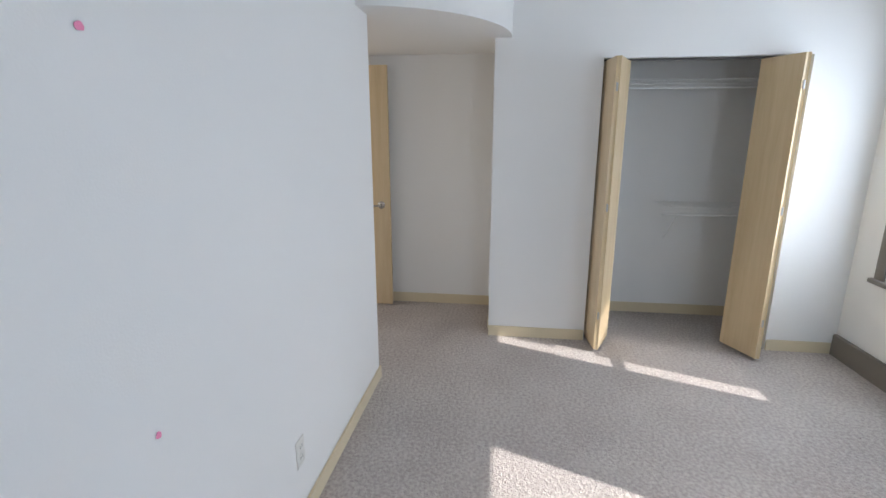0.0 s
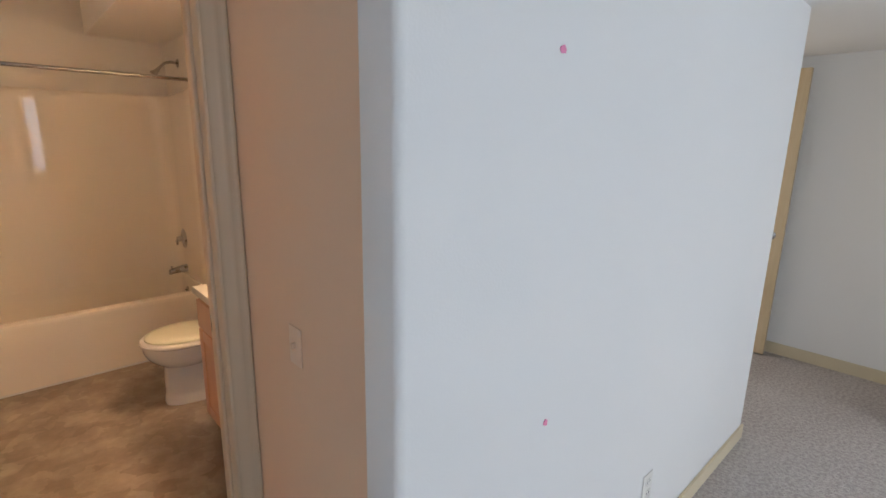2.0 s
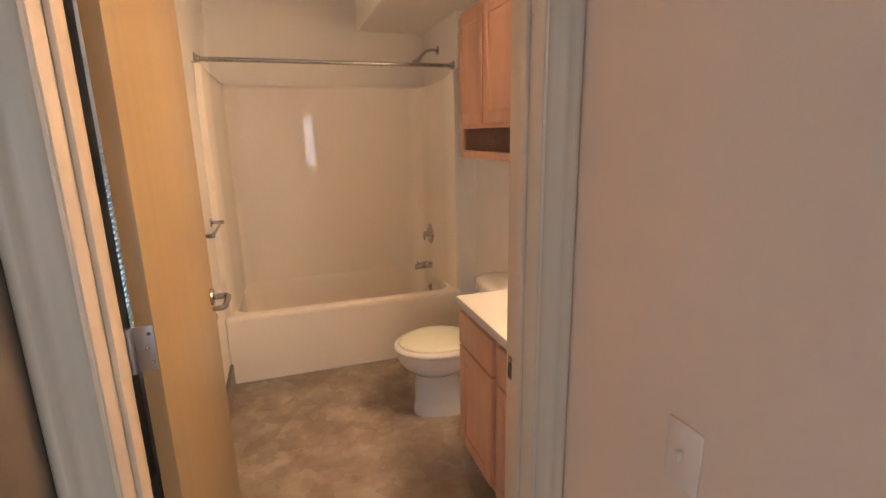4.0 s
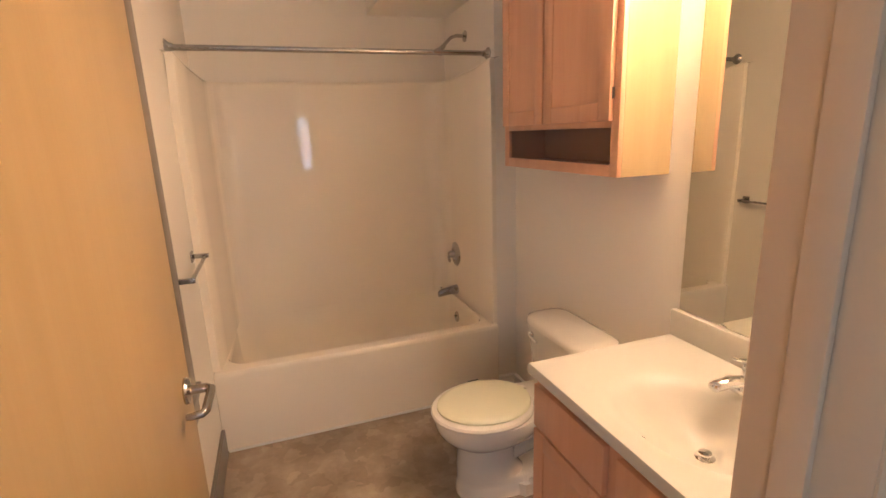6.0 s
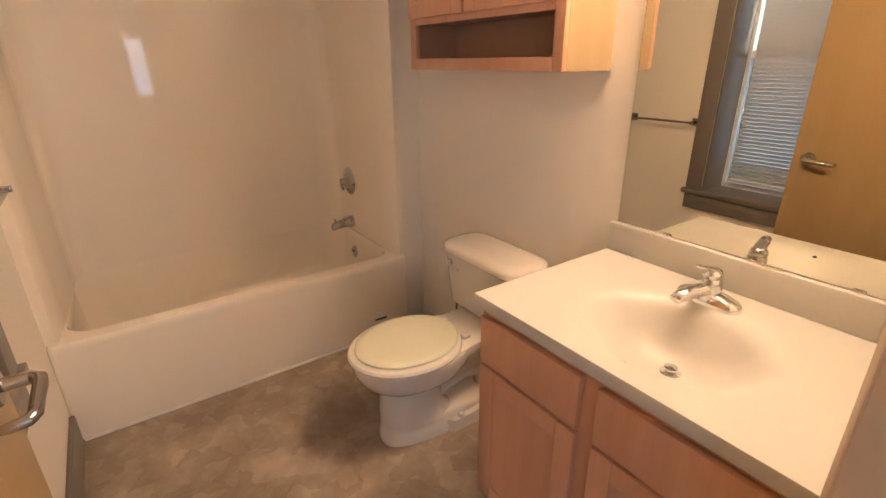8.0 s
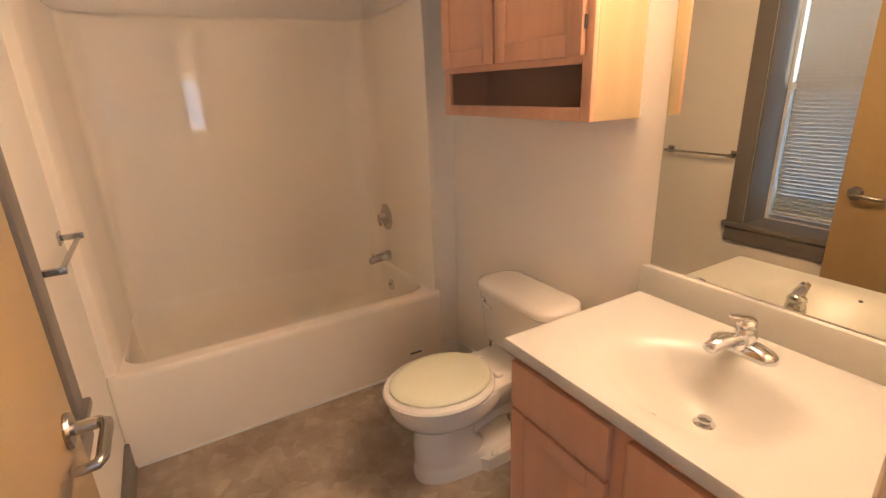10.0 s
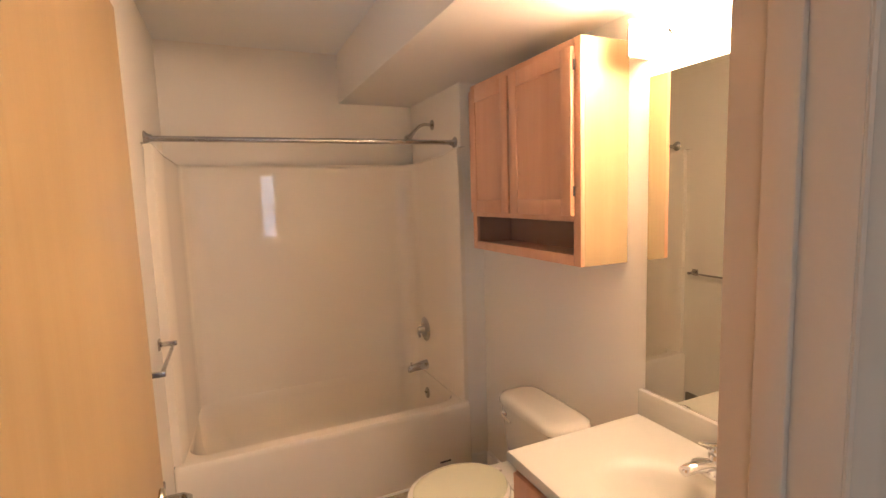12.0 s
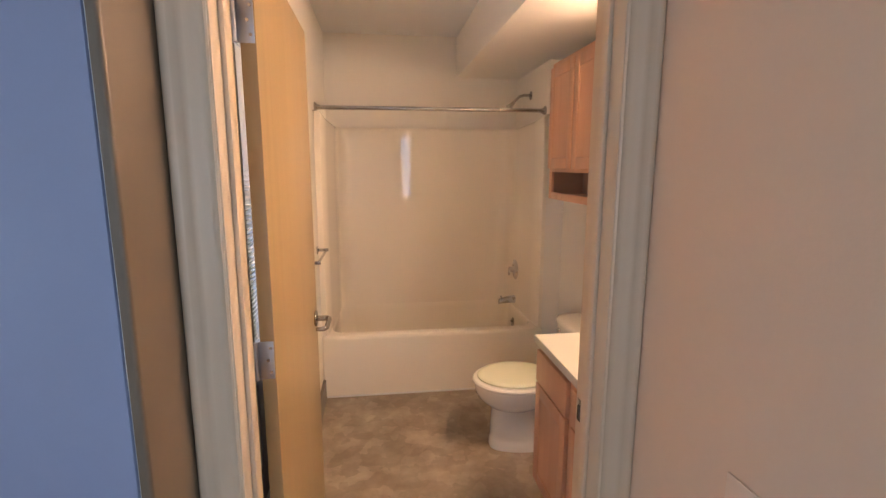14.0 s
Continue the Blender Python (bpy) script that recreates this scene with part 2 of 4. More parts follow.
def loft(rings, close_start=True, close_end=True, closed=True, bm=None):
    """Skins a row of rings of equal point counts."""
    bm = bm or bmesh.new()
    rows = [[bm.verts.new(p) for p in r] for r in rings]
    n = len(rows[0])
    for a, b in zip(rows, rows[1:]):
        for i in range(n if closed else n - 1):
            j = (i + 1) % n
            bm.faces.new((a[i], a[j], b[j], b[i]))
    if closed and close_start:
        bm.faces.new(rows[0][::-1])
    if closed and close_end:
        bm.faces.new(rows[-1])
    bmesh.ops.recalc_face_normals(bm, faces=bm.faces)
    return bm


def tube(points, r, seg=14, radii=None, bm=None):
    """A round bar along a row of points."""
    pts = [Vector(p) for p in points]
    rings = []
    side = None
    for i, p in enumerate(pts):
        d = (pts[min(i + 1, len(pts) - 1)] - pts[max(i - 1, 0)]).normalized()
        if side is None:
            side = d.orthogonal().normalized()
        side = (side - d * side.dot(d)).normalized()
        up = d.cross(side)
        rr = radii[i] if radii else r
        rings.append([p + (side * math.cos(a) + up * math.sin(a)) * rr for a in (k * 2 * math.pi / seg for k in range(seg))])
    return loft(rings, bm=bm)


def lathe(base, axis, profile, seg=24):
    """Turns (distance along axis, radius) pairs round an axis."""
    axis = Vector(axis).normalized()
    side = axis.orthogonal().normalized()
    up = axis.cross(side)
    rings = [[Vector(base) + axis * h + (side * math.cos(a) + up * math.sin(a)) * max(r, 1e-4) for a in (k * 2 * math.pi / seg for k in range(seg))] for h, r in profile]
    return loft(rings)


def arc(center, r, a0, a1, n):
    return [(center[0] + r * math.cos(radians(a0 + (a1 - a0) * i / n)), center[1] + r * math.sin(radians(a0 + (a1 - a0) * i / n))) for i in range(n + 1)]


def prism(outline, z0, z1, bevel=0.0):
    """A plan outline raised from z0 to z1."""
    bm = loft([[(x, y, z0) for x, y in outline], [(x, y, z1) for x, y in outline]])
    if bevel:
        edges = [e for e in bm.edges if abs(e.verts[0].co.z - e.verts[1].co.z) < 1e-6]
        bmesh.ops.bevel(bm, geom=edges, offset=bevel, segments=2, affect='EDGES')
    return bm


def smooth_by_angle(me, limit=40):
    bm = bmesh.new()
    bm.from_mesh(me)
    for f in bm.faces:
        f.smooth = True
    for e in bm.edges:
        if len(e.link_faces) == 2 and e.calc_face_angle(0) > radians(limit):
            e.smooth = False
    bm.to_mesh(me)
    bm.free()


def part(name, bm, material, parent=None, label="", smooth=True):
    me = bpy.data.meshes.new(name)
    bm.to_mesh(me)
    bm.free()
    me.materials.append(material)
    if smooth:
        smooth_by_angle(me)
    ob = new(name, me)
    if parent:
        ob.parent = parent
        ob.matrix_parent_inverse = Matrix.Translation(-parent.location) if parent.type == 'EMPTY' else Matrix()
    if label:
        ob["label"] = label
    return ob


def thing(name, at, label, category, group="", kind=""):
    ob = new(name)
    ob.location = at
    ob.empty_display_size = 0.1
    return tagged(ob, label, category, group, kind)


def structure(name, bm, material, label, category):
    return tagged(part(name, bm, material), label, category, kind="structure")


def join(*bms):
    """Several meshes as one."""
    out = bmesh.new()
    for b in bms:
        me = bpy.data.meshes.new("tmp")
        b.to_mesh(me)
        b.free()
        out.from_mesh(me)
        bpy.data.meshes.remove(me)
    return out

# ---- plan ----
CEIL = 2.50
BED_W, BED_E, BED_S, BED_N = -2.30, 3.325, -2.06, 1.0      # bedroom
VEST_W, VEST_E = -0.572, 0.41                               # lobby in front of the bathroom
DOOR_S, DOOR_N = 1.935, 2.07                               # bathroom door wall
JAMB_W, JAMB_E, HEAD = -0.482, 0.33, 2.05
BATH_W, BATH_E, BATH_N = -0.565, 1.055, 4.79
TUB_S, TUB_E = 4.0, 0.93

# ---- floors and ceilings ----
structure("floor_carpet", join(box(-2.45, 3.98, -2.2, 1.99, -0.12, 0.0), box(2.58, 3.98, 1.99, 2.6, -0.12, 0.0)), CARPET, "grey-brown loop carpet across bedroom, closet and lobby", "carpet")
structure("ground", box(-400, 400, -400, 400, -0.6, -0.45), GRASS, "dry lawn outside the windows", "ground")
structure("floor_vinyl", box(-0.82, 1.20, 1.99, 4.95, -0.12, 0.0), VINYL, "brown slate-look sheet vinyl bathroom floor", "floor")
structure("ceiling", box(-2.45, 4.10, -2.2, 2.0, CEIL, CEIL + 0.1), CEILPAINT, "white textured bedroom ceiling", "ceiling")
structure("ceiling_bath", box(-0.82, 1.20, 2.0, 4.95, CEIL, CEIL + 0.1), CEILPAINT, "white painted bathroom ceiling", "ceiling")
structure("soffit", box(0.44, BATH_E, DOOR_N, BATH_N, 2.20, CEIL), BATHPAINT, "white boxed-in duct soffit over vanity and tub end", "soffit")

# ---- bedroom walls ----


def wall_x(name, y0, y1, x0, x1, holes, material, label, z1=CEIL):
    """A wall along x with through openings (x0, x1, z0, z1)."""
    bms, x = [], x0
    for a, b, c, d in sorted(holes):
        bms += [box(x, a, y0, y1, 0, z1), box(a, b, y0, y1, d, z1)]
        if c > 0:
            bms.append(box(a, b, y0, y1, 0, c))
        x = b
    bms.append(box(x, x1, y0, y1, 0, z1))
    return structure(name, join(*bms), material, label, "wall")


def wall_y(name, x0, x1, y0, y1, holes, material, label, z1=CEIL):
    bms, y = [], y0
    for a, b, c, d in sorted(holes):
        bms += [box(x0, x1, y, a, 0, z1), box(x0, x1, a, b, d, z1)]
        if c > 0:
            bms.append(box(x0, x1, a, b, 0, c))
        y = b
    bms.append(box(x0, x1, y, y1, 0, z1))
    return structure(name, join(*bms), material, label, "wall")


WIN_A, WIN_B = (0.31, 1.11, 0.62, 2.12), (2.22, 3.02, 0.62, 2.12)
wall_x("wall_south", -2.20, BED_S, -2.45, 3.98, [WIN_A, WIN_B], PAINT, "white painted outer bedroom wall with windows")
ADDED_WIN = (-1.60, -0.70, 0.62, 2.12)
wall_y("wall_west", -2.45, BED_W, BED_S, 1.735, [ADDED_WIN], PAINT, "plain white bedroom wall")
wall_y("wall_closet", BED_E, BED_E + 0.115, BED_S, 0.346, [(-1.61, -0.36, 0, 1.97)], PAINT, "white wall with bifold closet opening")
WEST_N = 1.735                                             # bedroom wall west of the lobby
wall_x("wall_bedroom_north", WEST_N, 1.85, -2.45, -0.590, [(-1.36, -0.5905, 0, 2.04)], PAINT, "white bedroom wall with a closed door")
# partition with a softly rounded end
R = 0.018
end = [(2.58, 1.115), (2.58, 1.0)] + [(x, y) for x, y in arc((0.318 + R, 1.0 + R), R, 270, 180, 6)] + [(x, y) for x, y in arc((0.318 + R, 1.115 - R), R, 180, 90, 6)]
structure("wall_partition", prism(end, 0, CEIL), PAINT, "white partition wall with rounded corner and pink paper spots", "wall")
structure("wall_hall_side", box(2.465, 2.58, 1.115, 2.6, 0, CEIL), PAINT, "plain white hall wall", "wall")
structure("wall_hall_back", box(3.98, 4.10, -2.2, 2.6, 0, CEIL), PAINT, "white back wall of hall and closet", "wall")
# The doorway is out of view, added as the opening for the hall panel.
structure("wall_hall_end", join(box(2.465, 2.90, 2.6, 2.7, 0, CEIL), box(3.70, 4.10, 2.6, 2.7, 0, CEIL), box(2.90, 3.70, 2.6, 2.7, 2.05, CEIL)), PAINT, "white hall wall with an unseen doorway added for light", "wall")
structure("wall_closet_side", box(BED_E + 0.115, 3.98, 0.24, 0.346, 0, CEIL), PAINT, "white wall between closet and hall", "wall")
structure("wall_closet_end", box(BED_E + 0.115, 3.98, -1.92, -1.80, 0, CEIL), PAINT, "white closet side wall", "wall")
# low hall ceiling with a rounded plan edge
low = [(3.325, 0.235)] + arc((3.30, 1.175), 0.94, 268, 192, 26) + [(2.38, 1.0), (2.58, 1.0), (2.58, 2.6), (3.98, 2.6), (3.98, 0.346), (3.325, 0.346)]
structure("ceiling_hall", prism(low, 2.108, CEIL), PAINT, "dropped white hall ceiling with a curved edge", "ceiling")


def board(x0, x1, y0, y1, h, face):
    """A baseboard with an eased top edge."""
    bm = box(x0, x1, y0, y1, 0, h)
    es = [e for e in bm.edges if all(v.co.z > h - 1e-5 for v in e.verts)]
    bmesh.ops.bevel(bm, geom=es, offset=0.005, segments=2, affect='EDGES')
    return bm


structure("baseboard_partition", board(0.36, 2.592, 0.988, 0.999, 0.08, 0), TRIMCREAM, "cream painted baseboard", "baseboard")
structure("baseboard_closet_wall", join(board(3.313, 3.324, -0.355, 0.346, 0.08, 0), board(3.313, 3.324, -2.048, -1.615, 0.08, 0)), TRIMCREAM, "cream painted baseboard", "baseboard")
structure("baseboard_hall", join(board(3.967, 3.979, 0.347, 2.59, 0.085, 0), board(3.45, 3.967, 0.347, 0.358, 0.085, 0)), TRIMCREAM, "cream painted baseboard", "baseboard")
structure("baseboard_closet_inside", join(board(3.967, 3.979, -1.80, 0.24, 0.085, 0), board(3.45, 3.966, -1.799, -1.788, 0.085, 0), board(3.45, 3.966, 0.228, 0.239, 0.085, 0)), TRIMCREAM, "cream painted baseboard", "baseboard")
structure("baseboard_south", board(-2.3, 3.312, -2.059, -2.03, 0.15, 0), TAUPE, "tall taupe painted baseboard", "baseboard")
structure("baseboard_lobby", board(0.397, 0.409, 1.116, 1.915, 0.08, 0), TRIMCREAM, "cream painted baseboard", "baseboard")

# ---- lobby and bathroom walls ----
# The tan carries the bath lamp's warm light on this wall.
structure("wall_lobby_east", box(VEST_E, VEST_E + 0.1, 1.115, DOOR_S, 0, CEIL), LAMPWARMED, "lobby wall beside the bathroom door, lamp warmth put into its tan", "wall")
# The return faces away from daylight; that shade is put into its dark brown.
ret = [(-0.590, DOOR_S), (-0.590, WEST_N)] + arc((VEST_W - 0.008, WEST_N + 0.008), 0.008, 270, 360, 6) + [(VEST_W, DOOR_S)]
structure("wall_return", prism(ret, 0, CEIL), RETURNSHADE, "short wall return beside the bathroom door, shade put into its brown", "wall")
wall_x("wall_door", DOOR_S, DOOR_N, -0.82, 1.20, [(JAMB_W - 0.018, JAMB_E + 0.018, 0, HEAD + 0.018)], BATHPAINT, "white wall with the bathroom door opening")
WIN_BATH = (2.33, 3.43, 0.62, 2.06)
wall_y("wall_bath_west", -0.82, BATH_W, DOOR_N, BATH_N, [WIN_BATH], BATHPAINT, "white bathroom wall with a recessed window")
wall_y("wall_bath_east", BATH_E, BATH_E + 0.12, DOOR_N, BATH_N, [], BATHPAINT, "white bathroom wall behind vanity and toilet")
structure("wall_tub_end", box(TUB_E, BATH_E, 4.045, BATH_N, 0, 2.20), BATHPAINT, "furred-out white wall at the tub's tap end", "wall")
structure("wall_bath_north", box(-0.82, 1.20, BATH_N, BATH_N + 0.12, 0, CEIL), BATHPAINT, "white bathroom wall behind the tub", "wall")
structure("baseboard_bath_west", board(BATH_W + 0.001, BATH_W + 0.018, 2.10, TUB_S - 0.012, 0.14, 0), TAUPE, "taupe painted baseboard", "baseboard")
structure("baseboard_bath_east", join(board(BATH_E - 0.018, BATH_E - 0.001, 2.888, 4.026, 0.085, 0), board(TUB_E + 0.001, BATH_E - 0.019, 4.027, 4.044, 0.085, 0)), CAULK, "white painted baseboard behind the toilet", "baseboard")
structure("threshold", box(JAMB_W, JAMB_E, 1.985, 2.005, 0.0, 0.008, 0.003), NICKEL, "thin metal threshold strip", "threshold")

# ---- bathroom door frame ----


def casing_profile(w, d):
    """Width and depth pairs of a moulded casing, inner edge first."""
    return [(0, 0), (0, d * 0.30), (w * 0.05, d * 0.42), (w * 0.13, d * 0.36), (w * 0.22, d * 0.46), (w * 0.33, d * 0.56), (w * 0.46, d * 0.74),
            (w * 0.50, d * 0.82), (w * 0.60, d * 0.84), (w * 0.75, d * 0.82), (w * 0.79, d * 0.90), (w * 0.85, d), (w * 0.93, d * 0.98), (w * 0.98, d * 0.84), (w, d * 0.6), (w, 0)]


def casing_leg(x, out, y, face, z1, w=0.078, d=0.022):
    return loft([[(x + out * a, y + face * b, z) for a, b in casing_profile(w, d)] for z in (0.0, z1)])


def casing_head(x0, x1, y, face, z, w=0.078, d=0.022):
    return loft([[(xx, y + face * b, z + a) for a, b in casing_profile(w, d)] for xx in (x0, x1)])


frame_door = thing("door_frame", (-0.07, 2.0, 0), "beige painted bathroom door frame with moulded casing", "door frame", kind="structure")
part("jamb", box(JAMB_W - 0.018, JAMB_W, DOOR_S - 0.004, DOOR_N + 0.004, 0, HEAD, 0.002), CASING, frame_door)
part("jamb", box(JAMB_E, JAMB_E + 0.018, DOOR_S - 0.004, DOOR_N + 0.004, 0, HEAD, 0.002), CASING, frame_door)
part("head_jamb", box(JAMB_W - 0.018, JAMB_E + 0.018, DOOR_S - 0.004, DOOR_N + 0.004, HEAD, HEAD + 0.018, 0.002), CASING, frame_door)
part("door_stop", box(JAMB_W, JAMB_W + 0.011, 1.985, 2.025, 0, HEAD - 0.011, 0.003), CASING, frame_door)
part("door_stop", box(JAMB_E - 0.011, JAMB_E, 1.985, 2.025, 0, HEAD - 0.011, 0.003), CASING, frame_door)
part("door_stop", box(JAMB_W, JAMB_E, 1.985, 2.025, HEAD - 0.011, HEAD, 0.003), CASING, frame_door)
for side, face in ((DOOR_S, -1), (DOOR_N, 1)):
    part("casing", casing_leg(JAMB_W - 0.004, -1, side, face, HEAD + 0.006, 0.085), CASING, frame_door)
    part("casing", casing_leg(JAMB_E + 0.002, 1, side, face, HEAD + 0.006), CASING, frame_door)
    part("casing_head", casing_head(JAMB_W - 0.089, JAMB_E + 0.08, side, face, HEAD + 0.006), CASING, frame_door)
strike = part("strike_plate", box(JAMB_E - 0.0025, JAMB_E + 0.0005, 2.028, 2.062, 0.865, 0.925, 0.001), NICKEL, frame_door, "nickel strike plate")
part("strike_hole", box(JAMB_E - 0.0032, JAMB_E - 0.002, 2.036, 2.054, 0.880, 0.910), SLOT, strike)

# ---- bathroom door, standing open ----


def lever(parent, x, y, z, out, toward):
    """A lever handle on a door face at x; out is the face's way, toward the lever's way along y."""
    h = part("door_handle", lathe((x, y, z), (out, 0, 0), [(0, 0.032), (0.004, 0.033), (0.009, 0.030), (0.011, 0.020), (0.013, 0.012), (0.05, 0.011), (0.051, 0.0)]), NICKEL, parent, "brushed nickel lever handle")
    pts = [(x + out * 0.047, y, z), (x + out * 0.058, y + toward * 0.01, z), (x + out * 0.06, y + toward * 0.03, z), (x + out * 0.058, y + toward * 0.07, z - 0.003), (x + out * 0.057, y + toward * 0.100, z - 0.006), (x + out * 0.050, y + toward * 0.113, z - 0.007), (x + out * 0.030, y + toward * 0.116, z - 0.008), (x + out * 0.018, y + toward * 0.116, z - 0.008)]
    part("lever", tube(pts, 0.009, 12, [0.011, 0.011, 0.0105, 0.010, 0.010, 0.0095, 0.0085, 0.007]), NICKEL, h)
    return h


DX0, DX1, DY0, DY1 = -0.486, -0.450, 2.15, 2.962
door = thing("bathroom_door", (-0.46, DY0, 0.01), "open flush maple-veneer door with nickel lever handles", "door")
slab = part("door_leaf", box(DX0, DX1, DY0, DY1, 0.012, 2.035, 0.0025), DOORWOOD, door)
lever(slab, DX1, 2.895, 0.905, 1, -1)
lever(slab, DX0, 2.895, 0.905, -1, -1)
part("latch_plate", box(DX0 + 0.006, DX1 - 0.006, DY1 - 0.0005, DY1 + 0.002, 0.875, 0.935, 0.001), NICKEL, slab)
for z in (0.20, 0.985, 1.80):
    hg = part("hinge", join(box(-0.494, -0.453, DY0 - 0.0025, DY0 + 0.0005, z, z + 0.10, 0.001), box(-0.499, -0.495, DOOR_N + 0.0235, 2.118, z, z + 0.10, 0.001)), STEEL, door, "steel butt hinge")
    part("knuckle", tube([(-0.497, DY0 - 0.008, z), (-0.497, DY0 - 0.008, z + 0.10)], 0.0075, 12), STEEL, hg)
    for dz, dx in ((0.018, -0.461), (0.05, -0.468), (0.082, -0.461)):
        part("screw", lathe((dx, DY0 - 0.0025, z + dz), (0, -1, 0), [(0, 0.0045), (0.0012, 0.0035), (0.0014, 0)], 10), NICKEL, hg)

# closed door in the bedroom's north wall, hard by the lobby
wd = thing("bedroom_door", (-1.05, 1.78, 0.01), "closed flush door beside the lobby, dim daylight put into its blue-grey", "door")
# Dimness is put into the leaf's blue-grey, since the window overlights it.
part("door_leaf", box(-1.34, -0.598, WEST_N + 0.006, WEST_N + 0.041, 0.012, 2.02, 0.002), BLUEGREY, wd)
lf = thing("bedroom_door_frame", (-1.05, 1.78, 0), "white painted door jamb", "door frame", kind="structure")
part("jamb", box(-1.36, -1.345, WEST_N - 0.002, 1.85, 0, 2.04, 0.002), PAINT, lf)
part("head_jamb", box(-1.345, -0.591, WEST_N - 0.002, 1.85, 2.026, 2.04, 0.002), PAINT, lf)
structure("wall_behind_door", box(-1.40, -0.591, 1.86, 1.90, 0, 2.04), PAINT, "plain wall closing the space behind the door", "wall")


# ---- windows ----


def window_x(name, w, y_in, y_out, label, trim):
    """A window in a wall along x."""
    x0, x1, z0, z1 = w
    t = thing(name, ((x0 + x1) / 2, y_in, z0), label, "window", kind="structure")
    yf = y_out + 0.03
    f = part("window_frame", join(box(x0, x0 + 0.045, yf, yf + 0.05, z0, z1), box(x1 - 0.045, x1, yf, yf + 0.05, z0, z1), box(x0 + 0.045, x1 - 0.045, yf, yf + 0.05, z0, z0 + 0.045), box(x0 + 0.045, x1 - 0.045, yf, yf + 0.05, z1 - 0.045, z1)), VINYLFRAME, t)
    zm = (z0 + z1) / 2
    part("meeting_rail", box(x0 + 0.045, x1 - 0.045, yf + 0.01, yf + 0.045, zm - 0.02, zm + 0.02), VINYLFRAME, t)
    for a, b in ((z0 + 0.045, zm - 0.02), (zm + 0.02, z1 - 0.045)):
        p = part("pane", box(x0 + 0.045, x1 - 0.045, yf + 0.022, yf + 0.026, a, b), GLASS, t)
        p.visible_shadow = False
    part("window_sill", box(x0 - 0.09, x1 + 0.09, y_in - 0.01, y_in + 0.04, z0 - 0.028, z0, 0.004), trim, t)
    for a, b in ((x0 - 0.07, x0), (x1, x1 + 0.07)):
        part("trim", box(a, b, y_in + 0.001, y_in + 0.018, z0, z1 + 0.07, 0.002), trim, t)
    part("trim", box(x0, x1, y_in + 0.001, y_in + 0.018, z1, z1 + 0.07, 0.002), trim, t)
    return t


window_x("window_1", WIN_A, BED_S, -2.2, "bedroom window with taupe trim", TAUPE)
window_x("window_2", WIN_B, BED_S, -2.2, "bedroom window with taupe trim and half-open blind", TAUPE)


def blind(name, at, along, length, z0, z1, pitch, tilt, label, group, turned=(0, 0, 0)):
    """A slatted blind whose slats run along x or y; turned: heights between which the slats hang at another tilt."""
    t = thing(name, at, label, "window blind", group)
    x, y = at[0], at[1]

    def bar(h, d, z, ang):
        c, s = math.cos(ang), math.sin(ang)
        pr = [(-d / 2, -h / 2), (d / 2, -h / 2), (d / 2, h / 2), (-d / 2, h / 2)]
        pr = [(a * c - b * s, a * s + b * c) for a, b in pr]
        if along == "x":
            return loft([[(x + e, y + a, z + b) for a, b in pr] for e in (-length / 2, length / 2)])
        return loft([[(x + a, y + e, z + b) for a, b in pr] for e in (-length / 2, length / 2)])
    part("head_rail", bar(0.03, 0.03, z1 - 0.015, 0), BLIND, t)
    part("bottom_rail", bar(0.016, 0.024, z0 + 0.008, 0), BLIND, t)
    made, z = {}, z0 + 0.03
    while z < z1 - 0.035:
        ang = turned[2] if turned[0] < z < turned[1] else tilt
        me = made.get(ang)
        if me is None:
            s = part("slat", bar(0.0012, 0.025, 0, ang), BLIND, t)
            made[ang] = s.data
            s.matrix_parent_inverse = Matrix.Translation(-t.location) @ Matrix.Translation((0, 0, z))
        else:
            s = new("slat", me)
            s.parent = t
            s.matrix_parent_inverse = Matrix.Translation(-t.location) @ Matrix.Translation((0, 0, z))
        z += pitch
    return t


blind("slatted_blind", (2.692, -2.11, 0.63), "x", 0.564, 0.66, 2.11, 0.022, -0.10, "white slatted blind, slats partly open", "blinds", (1.44, 1.68, -0.66))
blind("slatted_blind", (-0.745, 2.867, 0.63), "y", 0.995, 0.665, 2.04, 0.021, 0.92, "white slatted blind lowered over the bathroom window", "blinds")

# unseen west window, added to brighten lobby, closet and partition end
ww = thing("added_window", (BED_W, -1.15, 0.62), "unseen west window with taupe trim, added to let in light", "window", kind="structure")
y0, y1, z0, z1 = ADDED_WIN
part("window_frame", join(box(-2.43, -2.39, y0, y0 + 0.045, z0, z1), box(-2.43, -2.39, y1 - 0.045, y1, z0, z1), box(-2.43, -2.39, y0 + 0.045, y1 - 0.045, z0, z0 + 0.045), box(-2.43, -2.39, y0 + 0.045, y1 - 0.045, z1 - 0.045, z1)), VINYLFRAME, ww)
pane = part("pane", box(-2.412, -2.408, y0 + 0.045, y1 - 0.045, z0 + 0.045, z1 - 0.045), GLASS, ww)
pane.visible_shadow = False
part("window_sill", box(-2.34, BED_W + 0.02, y0 - 0.09, y1 + 0.09, z0 - 0.028, z0, 0.004), TAUPE, ww)
for a, b in ((y0 - 0.07, y0), (y1, y1 + 0.07)):
    part("trim", box(BED_W + 0.001, BED_W + 0.018, a, b, z0, z1 + 0.07, 0.002), TAUPE, ww)
part("trim", box(BED_W + 0.001, BED_W + 0.018, y0, y1, z1, z1 + 0.07, 0.002), TAUPE, ww)

